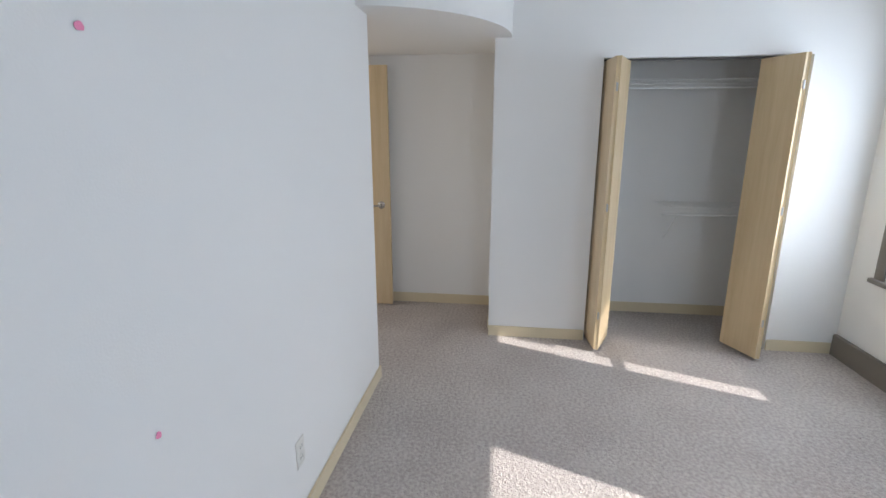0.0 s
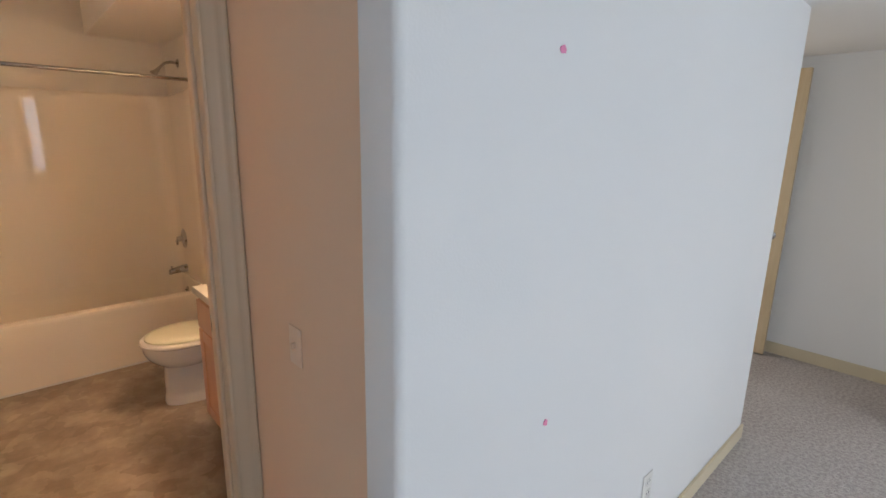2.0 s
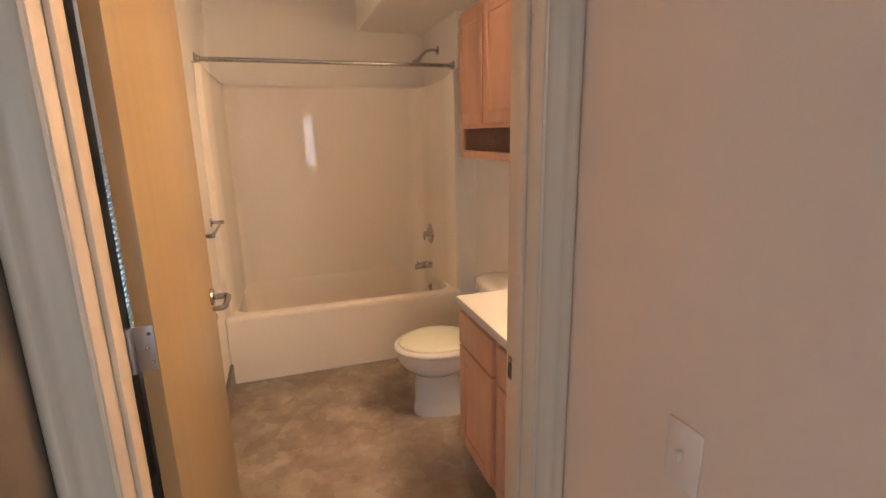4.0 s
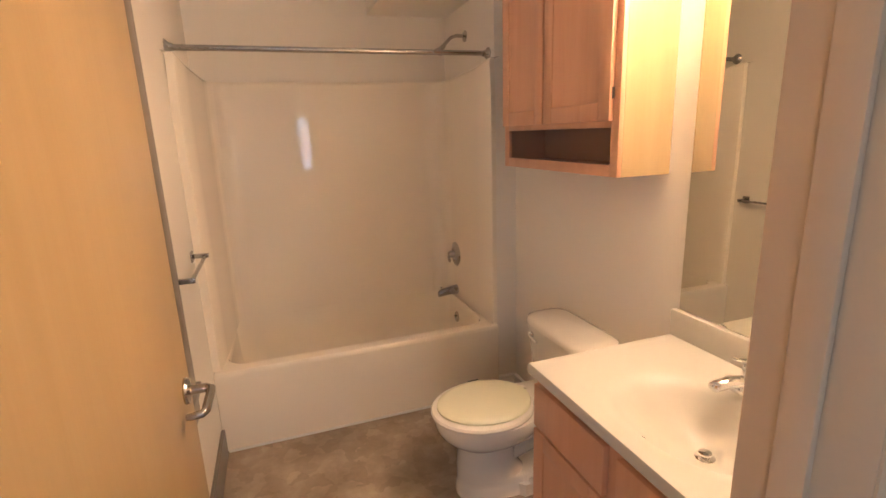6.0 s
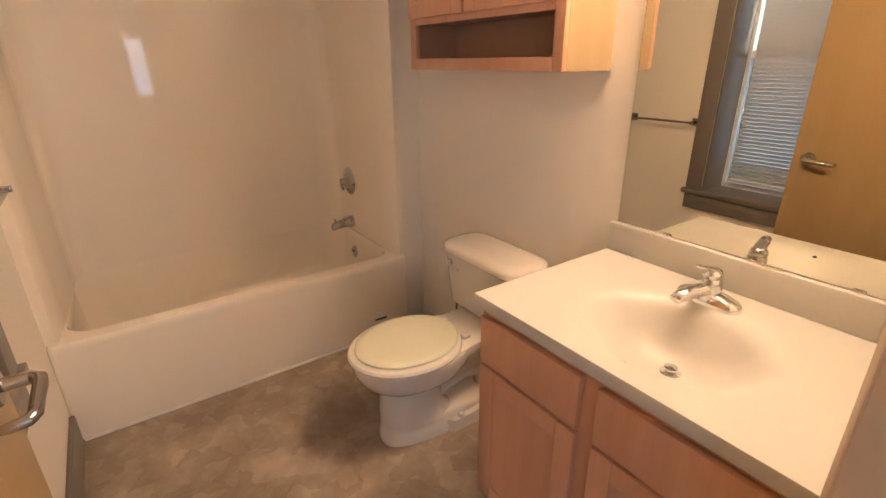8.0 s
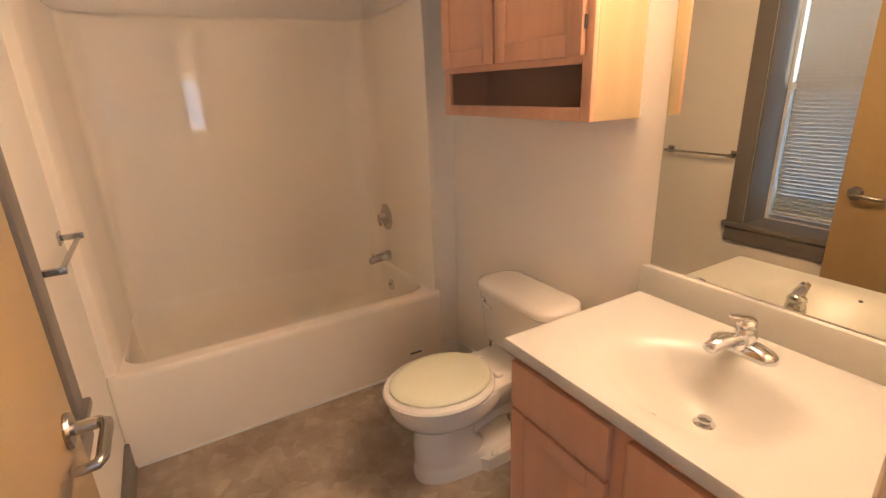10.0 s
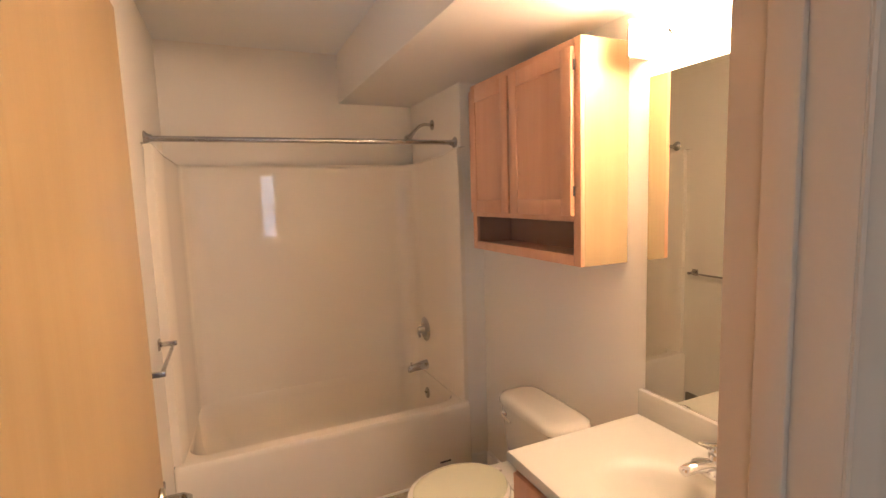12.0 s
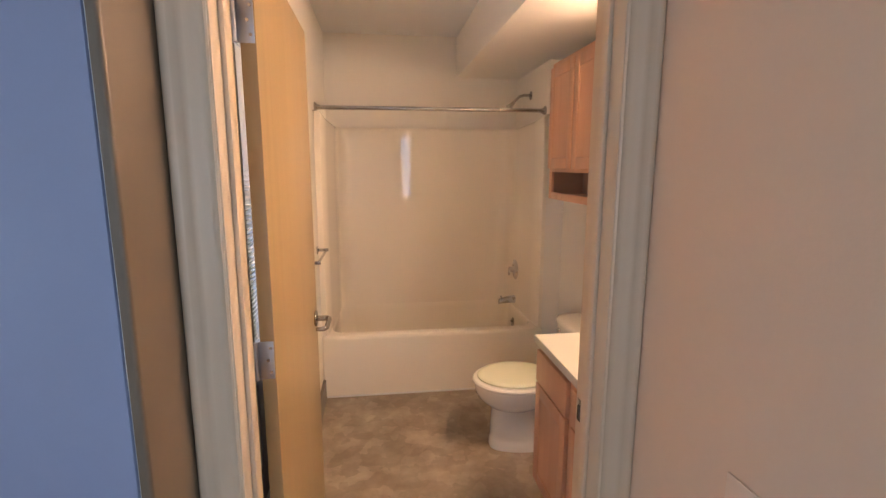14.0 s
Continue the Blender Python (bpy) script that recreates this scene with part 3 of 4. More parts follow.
# bathroom window in the west wall
wb = thing("window_3", (BATH_W, 2.88, 0.62), "recessed bathroom window with wide taupe trim", "window", kind="structure")
y0, y1, z0, z1 = WIN_BATH
XF = -0.815
part("window_frame", join(box(XF, XF + 0.04, y0, y0 + 0.03, z0, z1), box(XF, XF + 0.04, y1 - 0.03, y1, z0, z1), box(XF, XF + 0.04, y0 + 0.03, y1 - 0.03, z0, z0 + 0.03), box(XF, XF + 0.04, y0 + 0.03, y1 - 0.03, z1 - 0.03, z1)), VINYLFRAME, wb)
part("meeting_rail", box(XF + 0.005, XF + 0.035, y0 + 0.03, y1 - 0.03, 1.36, 1.40), VINYLFRAME, wb)
for a, b in ((z0 + 0.03, 1.36), (1.40, z1 - 0.03)):
    pane = part("pane", box(XF + 0.014, XF + 0.018, y0 + 0.03, y1 - 0.03, a, b), GLASS, wb)
    pane.visible_shadow = False
part("reveal", join(box(XF + 0.042, BATH_W + 0.002, y0 + 0.0005, y0 + 0.012, z0, z1), box(XF + 0.042, BATH_W + 0.002, y1 - 0.012, y1 - 0.0005, z0, z1), box(XF + 0.042, BATH_W + 0.002, y0 + 0.012, y1 - 0.012, z1 - 0.012, z1 - 0.0005)), TAUPE, wb)
part("window_sill", box(XF + 0.042, BATH_W + 0.035, y0 - 0.11, y1 + 0.11, z0 - 0.025, z0 + 0.003, 0.005), TAUPE, wb)
part("apron", box(BATH_W + 0.001, BATH_W + 0.02, y0 - 0.09, y1 + 0.09, z0 - 0.115, z0 - 0.025, 0.003), TAUPE, wb)
part("trim", box(BATH_W + 0.001, BATH_W + 0.02, y0 - 0.09, y0, z0 + 0.003, z1, 0.003), TAUPE, wb)
part("trim", box(BATH_W + 0.001, BATH_W + 0.02, y1, y1 + 0.09, z0 + 0.003, z1, 0.003), TAUPE, wb)
part("trim", box(BATH_W + 0.001, BATH_W + 0.02, y0 - 0.09, y1 + 0.09, z1, z1 + 0.10, 0.003), TAUPE, wb)

# ---- tub and surround ----
tub = thing("tub_shower_unit", (0.18, 4.4, 0), "glossy white one-piece fibreglass tub and shower surround", "bathtub")
TX0, TX1 = BATH_W + 0.0005, TUB_E - 0.0005


def rrect(cx, cy, hx, hy, r, z, n=8):
    pts = []
    for sx, sy, a0 in ((1, 1, 0), (-1, 1, 90), (-1, -1, 180), (1, -1, 270)):
        pts += [(px, py, z) for px, py in arc((cx + sx * (hx - r), cy + sy * (hy - r)), r, a0, a0 + 90, n)]
    return pts


cx, cy, hx, hy = (TX0 + TX1) / 2, (TUB_S + 4.785) / 2, (TX1 - TX0) / 2, (4.785 - TUB_S) / 2
RIM = 0.425
rings = [rrect(cx, cy, hx - 0.004, hy - 0.010, 0.012, 0.004), rrect(cx, cy, hx, hy - 0.006, 0.012, 0.06), rrect(cx, cy, hx, hy, 0.016, RIM - 0.03),
         rrect(cx, cy, hx, hy, 0.02, RIM - 0.012), rrect(cx, cy, hx - 0.006, hy - 0.006, 0.02, RIM - 0.002), rrect(cx, cy, hx - 0.016, hy - 0.016, 0.02, RIM),
         rrect(cx, 4.406, hx - 0.056, 0.341, 0.10, RIM), rrect(cx, 4.406, hx - 0.062, 0.338, 0.105, RIM - 0.012), rrect(cx, 4.4065, hx - 0.064, 0.336, 0.11, RIM - 0.05),
         rrect(cx, 4.408, hx - 0.075, 0.328, 0.12, 0.22), rrect(cx, 4.41, hx - 0.10, 0.310, 0.13, 0.135), rrect(cx, 4.42, hx - 0.15, 0.25, 0.13, 0.09), rrect(cx, 4.41, hx - 0.24, 0.17, 0.10, 0.08)]
part("tub_shell", loft(rings), ACRYLIC, tub)
part("drain", lathe((0.66, 4.41, 0.076), (0, 0, 1), [(0, 0.03), (0.004, 0.028), (0.005, 0.0)]), CHROME, tub)
ovf = part("overflow_plate", lathe((0.862, 4.50, 0.305), (-1, 0, 0.14), [(-0.02, 0.034), (0.004, 0.036), (0.009, 0.030), (0.011, 0.0)]), NICKEL, tub, "nickel overflow plate")
part("overflow_lever", tube([(0.852, 4.50, 0.305), (0.84, 4.50, 0.318)], 0.005, 8), NICKEL, ovf)
part("apron_slot", box(0.725, 0.790, TUB_S - 0.0015, TUB_S + 0.001, 0.105, 0.114), SLOT, tub, "dark narrow slot in the apron")
structure("caulk_line", box(TX0 + 0.02, TX1, TUB_S - 0.005, TUB_S + 0.004, 0.0, 0.013, 0.004), CAULK, "white caulk line along the tub apron", "caulk")

inner = [(TX0 - 0.001, 4.032), (TX0 + 0.034, 4.026), (TX0 + 0.042, 4.045), (TX0 + 0.055, 4.20)]
inner += [(TX0 + 0.075, 4.58)] + [(-0.38 + 0.105 * math.cos(radians(a)), 4.64 + 0.105 * math.sin(radians(a))) for a in range(172, 89, -12)]
inner += [(-0.38, 4.745), (-0.36, 4.745), (-0.20, 4.745), (0.60, 4.745), (0.755, 4.745), (0.775, 4.745)]
inner += [(0.775 + 0.105 * math.cos(radians(a)), 4.64 + 0.105 * math.sin(radians(a))) for a in range(88, 5, -12)]
inner += [(TX1 - 0.045, 4.58), (TX1 - 0.040, 4.20), (TX1 - 0.036, 4.045), (TX1 - 0.028, 4.026), (TX1 + 0.001, 4.032)]


def top_z(p):
    """The rim of the surround rises a little at its front posts."""
    return 1.815 + 0.045 * max(0.0, min(1.0, (4.42 - p[1]) / 0.36)) ** 2


mid = Vector((0.18, 4.2))


def grow(p, d):
    """Out from the tub by d, held inside the alcove's walls."""
    v = (Vector(p) - mid).normalized() * d
    return (min(max(p[0] + v.x, TX0 - 0.002), TX1), min(p[1] + v.y, 4.787))


def lean(zf):
    """How far the upper part of the moulding bends in."""
    return 0.10 * max(0.0, (top_z((0, 4.7)) - RIM) * (zf - 0.79)) ** 2


def wall_sheet(points):
    """One moulded wall of the unit, bent in near its top, with a lip turned back there."""
    rows = []
    for zf, off in ((0.0, 0.0), (0.02, 0.0), (0.5, 0.0), (0.79, 0.0), (0.83, 0.0), (0.87, 0.0), (0.91, 0.0), (0.95, 0.0), (0.985, 0.0), (0.994, 0.004), (1.0, 0.010), (1.0, 0.2)):
        rows.append([(*grow(p, off - lean(zf)), (RIM - 0.004) + (top_z(p) - RIM) * zf) for p in points])
    return loft(rows, closed=False)


part("wall_panel", wall_sheet(inner[:9]), ACRYLIC, tub)
part("wall_panel", wall_sheet(inner[8:len(inner) - 8]), ACRYLIC, tub)
part("wall_panel", wall_sheet(inner[len(inner) - 9:]), ACRYLIC, tub)

# shower fittings
rod = thing("shower_curtain_rod", (0.18, 4.10, 1.888), "straight chrome shower curtain rod", "curtain rod")
part("rod", tube([(BATH_W + 0.004, 4.115, 1.886), (TUB_E - 0.004, 4.115, 1.89)], 0.0125, 16), NICKEL, rod)
for x, d in ((BATH_W + 0.0005, 1), (TUB_E - 0.0005, -1)):
    part("flange", lathe((x, 4.115, 1.888), (d, 0, 0), [(0, 0.032), (0.004, 0.032), (0.012, 0.022), (0.02, 0.016), (0.03, 0.015)]), NICKEL, rod)
sh = thing("wall_shower", (TUB_E, 4.43, 2.03), "small nickel shower head on a bent arm", "shower head")
part("flange", lathe((TUB_E - 0.0005, 4.43, 2.03), (-1, 0, 0), [(0, 0.031), (0.004, 0.031), (0.010, 0.018), (0.014, 0.0)]), NICKEL, sh)
part("arm", tube([(TUB_E, 4.43, 2.03), (TUB_E - 0.05, 4.43, 2.032), (TUB_E - 0.085, 4.43, 2.022), (TUB_E - 0.115, 4.43, 1.995), (TUB_E - 0.135, 4.43, 1.972)], 0.0095, 12), NICKEL, sh)
part("head", lathe((TUB_E - 0.130, 4.43, 1.978), (-0.66, 0, -0.75), [(0, 0.012), (0.012, 0.014), (0.02, 0.013), (0.045, 0.026), (0.052, 0.027), (0.055, 0.024), (0.056, 0.0)]), NICKEL, sh)
SX = 0.886
vl = thing("shower_valve", (SX, 4.56, 0.72), "round nickel shower valve with a lever", "shower valve")
part("escutcheon", lathe((SX + 0.006, 4.56, 0.72), (-1, 0, 0), [(0, 0.082), (0.004, 0.083), (0.010, 0.076), (0.016, 0.05), (0.018, 0.03), (0.02, 0.0)], 32), NICKEL, vl)
hub = part("hub", lathe((SX - 0.01, 4.56, 0.72), (-1, 0, 0), [(0, 0.024), (0.03, 0.021), (0.042, 0.018), (0.045, 0.0)]), NICKEL, vl)
part("lever", tube([(SX - 0.045, 4.56, 0.72), (SX - 0.058, 4.54, 0.705), (SX - 0.066, 4.50, 0.69)], 0.008, 10, [0.01, 0.009, 0.007]), NICKEL, hub)
sp = thing("tub_spout", (SX, 4.555, 0.475), "brushed nickel tub spout with diverter knob", "tub spout")
part("spout", loft([[(SX + 0.004 - dx, 4.555 + w * math.cos(a), 0.478 - drop + h * math.sin(a)) for a in (k * math.pi / 8 for k in range(16))] for dx, w, h, drop in ((0, 0.031, 0.031, 0), (0.012, 0.032, 0.032, 0), (0.05, 0.028, 0.028, 0.002), (0.095, 0.024, 0.024, 0.008), (0.125, 0.021, 0.023, 0.014), (0.137, 0.016, 0.018, 0.018))]), NICKEL, sp)
part("diverter_knob", lathe((SX - 0.112, 4.555, 0.487), (0, 0, 1), [(0, 0.004), (0.012, 0.004), (0.013, 0.007), (0.02, 0.007), (0.021, 0.0)], 12), NICKEL, sp)

tb = thing("towel_bar", (BATH_W, 3.75, 1.01), "square-ended nickel towel bar", "towel bar")
for y in (3.945, 3.535):
    part("post", join(box(BATH_W, BATH_W + 0.008, y - 0.022, y + 0.022, 0.99, 1.034, 0.002), box(BATH_W + 0.007, BATH_W + 0.07, y - 0.008, y + 0.008, 1.003, 1.021, 0.002)), NICKEL, tb)
part("bar", box(BATH_W + 0.052, BATH_W + 0.064, 3.52, 3.96, 1.006, 1.018, 0.002), NICKEL, tb)

# ---- toilet ----
toilet = thing("toilet", (0.70, 3.33, 0), "white two-piece toilet with closed cream seat lid", "toilet")
TY = 3.33


def egg(x0, x1, w, z, n=36, power=2.0):
    """An elongated oval between x0 (front) and x1 (back)."""
    pts = []
    xm = x0 + (x1 - x0) * 0.52
    for k in range(n):
        a = 2 * math.pi * k / n
        c, s = math.cos(a), math.sin(a)
        lx = (x1 - xm) if c > 0 else (xm - x0)
        pts.append((xm + lx * math.copysign(abs(c) ** (2 / power), c), TY + w * math.copysign(abs(s) ** (2 / power), s), z))
    return pts


bowl = loft([egg(0.400, 0.97, 0.106, 0.0, power=2.5), egg(0.397, 0.972, 0.108, 0.018, power=2.5), egg(0.402, 0.965, 0.104, 0.05, power=2.5), egg(0.406, 0.93, 0.099, 0.066, power=2.5), egg(0.407, 0.70, 0.097, 0.085, power=2.4),
             egg(0.407, 0.66, 0.096, 0.14, power=2.3), egg(0.411, 0.66, 0.096, 0.215, power=2.2), egg(0.407, 0.67, 0.099, 0.232, power=2.1), egg(0.388, 0.70, 0.117, 0.246), egg(0.360, 0.74, 0.143, 0.268), egg(0.338, 0.77, 0.162, 0.293),
             egg(0.326, 0.79, 0.172, 0.315), egg(0.319, 0.79, 0.178, 0.335), egg(0.317, 0.79, 0.180, 0.360), egg(0.319, 0.785, 0.178, 0.371), egg(0.33, 0.77, 0.165, 0.375)])
part("bowl", bowl, PORCELAIN, toilet)
part("trapway", tube([(0.60, TY, 0.15), (0.68, TY, 0.18), (0.76, TY, 0.20), (0.84, TY, 0.19), (0.90, TY, 0.14), (0.925, TY, 0.06)], 0.06, 18), PORCELAIN, toilet)
for s in (-1, 1):
    part("foot_lug", loft([[(0.72 + dx, TY + s * (0.085 + 0.04 * k), z) for dx, k in ((-0.10, 0), (0.13, 0), (0.10, 1), (-0.06, 1))] for z in (0.0, 0.055)]), PORCELAIN, toilet)
    part("bolt_cap", lathe((0.70, TY + s * 0.112, 0.054), (0, 0, 1), [(0, 0.016), (0.008, 0.014), (0.013, 0.008), (0.014, 0.0)], 14), PORCELAIN, toilet)
DECK = [(0.60, 0.158), (0.66, 0.150), (0.72, 0.138), (0.78, 0.128), (0.83, 0.127), (0.88, 0.136), (0.93, 0.153), (0.975, 0.168), (1.005, 0.172)]


def deck_ring(f, z):
    """The shelf that narrows behind the seat and widens under the tank; f scales its width."""
    return [(x, TY - w * f, z) for x, w in DECK] + [(x, TY + w * f, z) for x, w in DECK[::-1]]


part("deck", loft([deck_ring(0.62, 0.24), deck_ring(0.82, 0.29), deck_ring(0.97, 0.335), deck_ring(1.0, 0.350), deck_ring(1.0, 0.368), deck_ring(0.985, 0.375), deck_ring(0.94, 0.378)]), PORCELAIN, toilet)
part("seat_ring", loft([egg(0.312, 0.735, 0.182, 0.374), egg(0.305, 0.742, 0.189, 0.379), egg(0.304, 0.743, 0.190, 0.388), egg(0.310, 0.738, 0.184, 0.396), egg(0.325, 0.73, 0.17, 0.398)]), PORCELAIN, toilet)
part("lid", loft([egg(0.338, 0.725, 0.158, 0.3982), egg(0.331, 0.731, 0.164, 0.401), egg(0.331, 0.731, 0.164, 0.408), egg(0.337, 0.727, 0.158, 0.4145), egg(0.36, 0.71, 0.138, 0.418), egg(0.42, 0.67, 0.09, 0.420)]), SEATPLASTIC, toilet, "cream seat lid")
for s in (-1, 1):
    part("seat_hinge", box(0.728, 0.762, TY + s * 0.072 - 0.016, TY + s * 0.072 + 0.016, 0.376, 0.392, 0.006, 3), PORCELAIN, toilet)


def tank_ring(x0, x1, w, r, z):
    return rrect((x0 + x1) / 2, TY, (x1 - x0) / 2, w, r, z, 6)


part("tank", loft([tank_ring(0.875, 1.03, 0.195, 0.03, 0.385), tank_ring(0.865, 1.035, 0.205, 0.035, 0.40), tank_ring(0.845, 1.038, 0.222, 0.04, 0.63)]), PORCELAIN, toilet)
part("tank_lid", loft([tank_ring(0.836, 1.042, 0.230, 0.07, 0.628), tank_ring(0.827, 1.044, 0.240, 0.08, 0.636), tank_ring(0.827, 1.044, 0.240, 0.08, 0.652), tank_ring(0.833, 1.042, 0.234, 0.075, 0.664), tank_ring(0.848, 1.034, 0.218, 0.07, 0.672), tank_ring(0.875, 1.015, 0.19, 0.06, 0.676)]), PORCELAIN, toilet)
fl = part("flush_lever", lathe((0.846, TY + 0.165, 0.585), (-1, 0, 0), [(-0.004, 0.014), (0.008, 0.013), (0.014, 0.008), (0.016, 0)], 14), CHROME, toilet)
part("lever_arm", tube([(0.834, TY + 0.165, 0.585), (0.828, TY + 0.13, 0.582), (0.829, TY + 0.09, 0.576)], 0.006, 10), CHROME, fl)
sv = thing("shutoff_valve", (1.04, 3.66, 0.20), "chrome toilet shutoff valve with supply hose", "valve")
part("valve_body", tube([(1.037, 3.66, 0.20), (0.985, 3.66, 0.20)], 0.010, 12), CHROME, sv)
part("valve_knob", lathe((0.985, 3.66, 0.20), (-1, 0, 0), [(0, 0.012), (0.004, 0.02), (0.016, 0.018), (0.018, 0)], 12), CHROME, sv)
part("hose", tube([(0.998, 3.66, 0.21), (0.998, 3.655, 0.27), (0.99, 3.62, 0.33), (0.97, 3.53, 0.36), (0.965, 3.50, 0.388)], 0.006, 10), NICKEL, sv)

# ---- vanity ----
vanity = thing("vanity_cabinet", (0.78, 2.46, 0), "maple bathroom vanity cabinet with slab drawer fronts", "vanity cabinet")
VX, VY0, VY1 = 0.512, 2.076, 2.872
part("body", join(box(VX, VX + 0.02, VY0, VY1, 0.10, 0.764), box(VX + 0.021, BATH_E - 0.014, VY0, VY0 + 0.016, 0.10, 0.764), box(VX + 0.021, BATH_E - 0.014, VY1 - 0.016, VY1, 0.10, 0.764),
                  box(BATH_E - 0.013, BATH_E - 0.002, VY0, VY1, 0.10, 0.764), box(VX + 0.06, BATH_E - 0.002, VY0, VY1, 0.0, 0.099)), CABWOOD, vanity)


def framed_door(parent, x, y0, y1, z0, z1, w, t=0.019):
    """A framed door facing -x: a bevelled field with two stiles and two rails."""
    o = [(y0 + w, z0 + w), (y1 - w, z0 + w), (y1 - w, z1 - w), (y0 + w, z1 - w)]
    e = 0.012
    i = [(y0 + w + e, z0 + w + e), (y1 - w - e, z0 + w + e), (y1 - w - e, z1 - w - e), (y0 + w + e, z1 - w - e)]
    d = part("cabinet_door", loft([[(x - 0.0005, a, b) for a, b in o], [(x - 0.014, a, b) for a, b in o], [(x - 0.008, a, b) for a, b in i]]), CABWOOD, parent)
    for a, b in ((y0, y0 + w), (y1 - w, y1)):
        part("stile", box(x - t, x - 0.0005, a, b, z0, z1, 0.003), CABWOOD, d)
    for a, b in ((z0, z0 + w), (z1 - w, z1)):
        part("rail", box(x - t, x - 0.0005, y0 + w, y1 - w, a, b, 0.003), CABWOOD, d)
    return d


for a, b in ((2.528, 2.862), (2.105, 2.482)):
    part("drawer_front", box(VX - 0.019, VX - 0.0005, a, b, 0.597, 0.738, 0.003), CABWOOD, vanity)
    framed_door(vanity, VX, a, b, 0.125, 0.587, 0.055, 0.019)

top = thing("countertop", (0.78, 2.46, 0.765), "white cultured marble vanity top with integral oval basin", "vanity top")
X0, X1, Y0, Y1 = 0.486, BATH_E - 0.001, 2.074, 2.888
BX, BY, RX, RY = 0.720, 2.478, 0.165, 0.212
N = 48


def rect_point(a):
    """Where a ray from the basin's middle meets the slab's edge."""
    c, s = math.cos(a), math.sin(a)
    t = min(((X1 if c > 0 else X0) - BX) / c if abs(c) > 1e-6 else 1e9, ((Y1 if s > 0 else Y0) - BY) / s if abs(s) > 1e-6 else 1e9)
    return BX + c * t, BY + s * t


angs = sorted([2 * math.pi * k / N for k in range(N)] + [math.atan2(y - BY, x - BX) % (2 * math.pi) for x in (X0, X1) for y in (Y0, Y1)])
edge = [rect_point(a) for a in angs]


def oval(f, z):
    return [(BX + 0.05 * max(0.0, 1 - f) + RX * f * math.cos(a), BY + RY * f * math.sin(a), z) for a in angs]


slab_rings = [oval(0.14, 0.655), oval(0.42, 0.672), oval(0.72, 0.702), oval(0.98, 0.742), oval(1.12, 0.7645), [(x, y, 0.765) for x, y in edge], [(x, y, 0.790) for x, y in edge], [(x + (BX - x) * 0.012, y + (BY - y) * 0.010, 0.796) for x, y in edge],
              oval(1.22, 0.796), oval(1.15, 0.7952), oval(1.08, 0.7925), oval(1.01, 0.787), oval(0.93, 0.776), oval(0.83, 0.757), oval(0.70, 0.730), oval(0.54, 0.703), oval(0.36, 0.683), oval(0.20, 0.672), oval(0.10, 0.668)]
part("top_slab", loft(slab_rings), MARBLE, top)
part("backsplash", box(BATH_E - 0.022, BATH_E - 0.001, Y0, Y1, 0.794, 0.888, 0.005), MARBLE, top)
part("side_splash", box(0.50, BATH_E - 0.023, Y0, Y0 + 0.020, 0.794, 0.888, 0.005), MARBLE, top)
dr = part("drain", lathe((BX + 0.045, BY, 0.666), (0, 0, 1), [(0, 0.026), (0.004, 0.025), (0.005, 0.018), (0.006, 0.0)]), CHROME, top)
part("stopper", lathe((BX + 0.045, BY, 0.671), (0, 0, 1), [(0, 0.010), (0.008, 0.017), (0.012, 0.016), (0.014, 0.0)]), CHROME, dr)

part("overflow_hole", lathe((BX - RX * 0.93, BY, 0.7765), (0.62, 0, 0.78), [(-0.004, 0.0075), (0.0015, 0.0075), (0.002, 0.0)], 12), SLOT, top, "dark round overflow hole")

FX, FY = 0.932, 2.502
fa = thing("basin_faucet", (FX, FY, 0.796), "chrome single-lever basin faucet with a stubby spout", "faucet")
part("base", loft([rrect(FX, FY, 0.029 * f, 0.080 * g, 0.027 * f, z, 6) for f, g, z in ((1, 1, 0.795), (1, 1, 0.802), (0.95, 0.985, 0.809), (0.82, 0.90, 0.816), (0.72, 0.62, 0.824), (0.6, 0.36, 0.828))]), CHROME, fa)
part("body", lathe((FX, FY, 0.808), (0, 0, 1), [(0, 0.029), (0.02, 0.027), (0.04, 0.026), (0.052, 0.024), (0.060, 0.018), (0.064, 0.0)]), CHROME, fa)
part("spout", loft([[(FX - dx, FY + dx * 0.30 + w * math.cos(a), z + h * math.sin(a)) for a in (k * math.pi / 8 for k in range(16))] for dx, w, h, z in ((-0.005, 0.022, 0.016, 0.830), (0.03, 0.021, 0.016, 0.834), (0.06, 0.020, 0.015, 0.832), (0.085, 0.019, 0.014, 0.827), (0.098, 0.017, 0.012, 0.822), (0.102, 0.010, 0.006, 0.820))]), CHROME, fa)
cap = part("lever_cap", lathe((FX, FY, 0.866), (-0.18, 0, 1), [(0, 0.022), (0.008, 0.0235), (0.016, 0.021), (0.022, 0.013), (0.024, 0.0)]), CHROME, fa)
part("lever", loft([[(FX + 0.006 - dx, FY + dx * 0.12 + w * math.cos(a), z + h * math.sin(a)) for a in (k * math.pi / 8 for k in range(16))] for dx, w, h, z in ((0, 0.013, 0.006, 0.884), (0.015, 0.017, 0.007, 0.889), (0.04, 0.015, 0.0055, 0.897), (0.062, 0.012, 0.0045, 0.903), (0.068, 0.007, 0.003, 0.904))]), CHROME, cap)

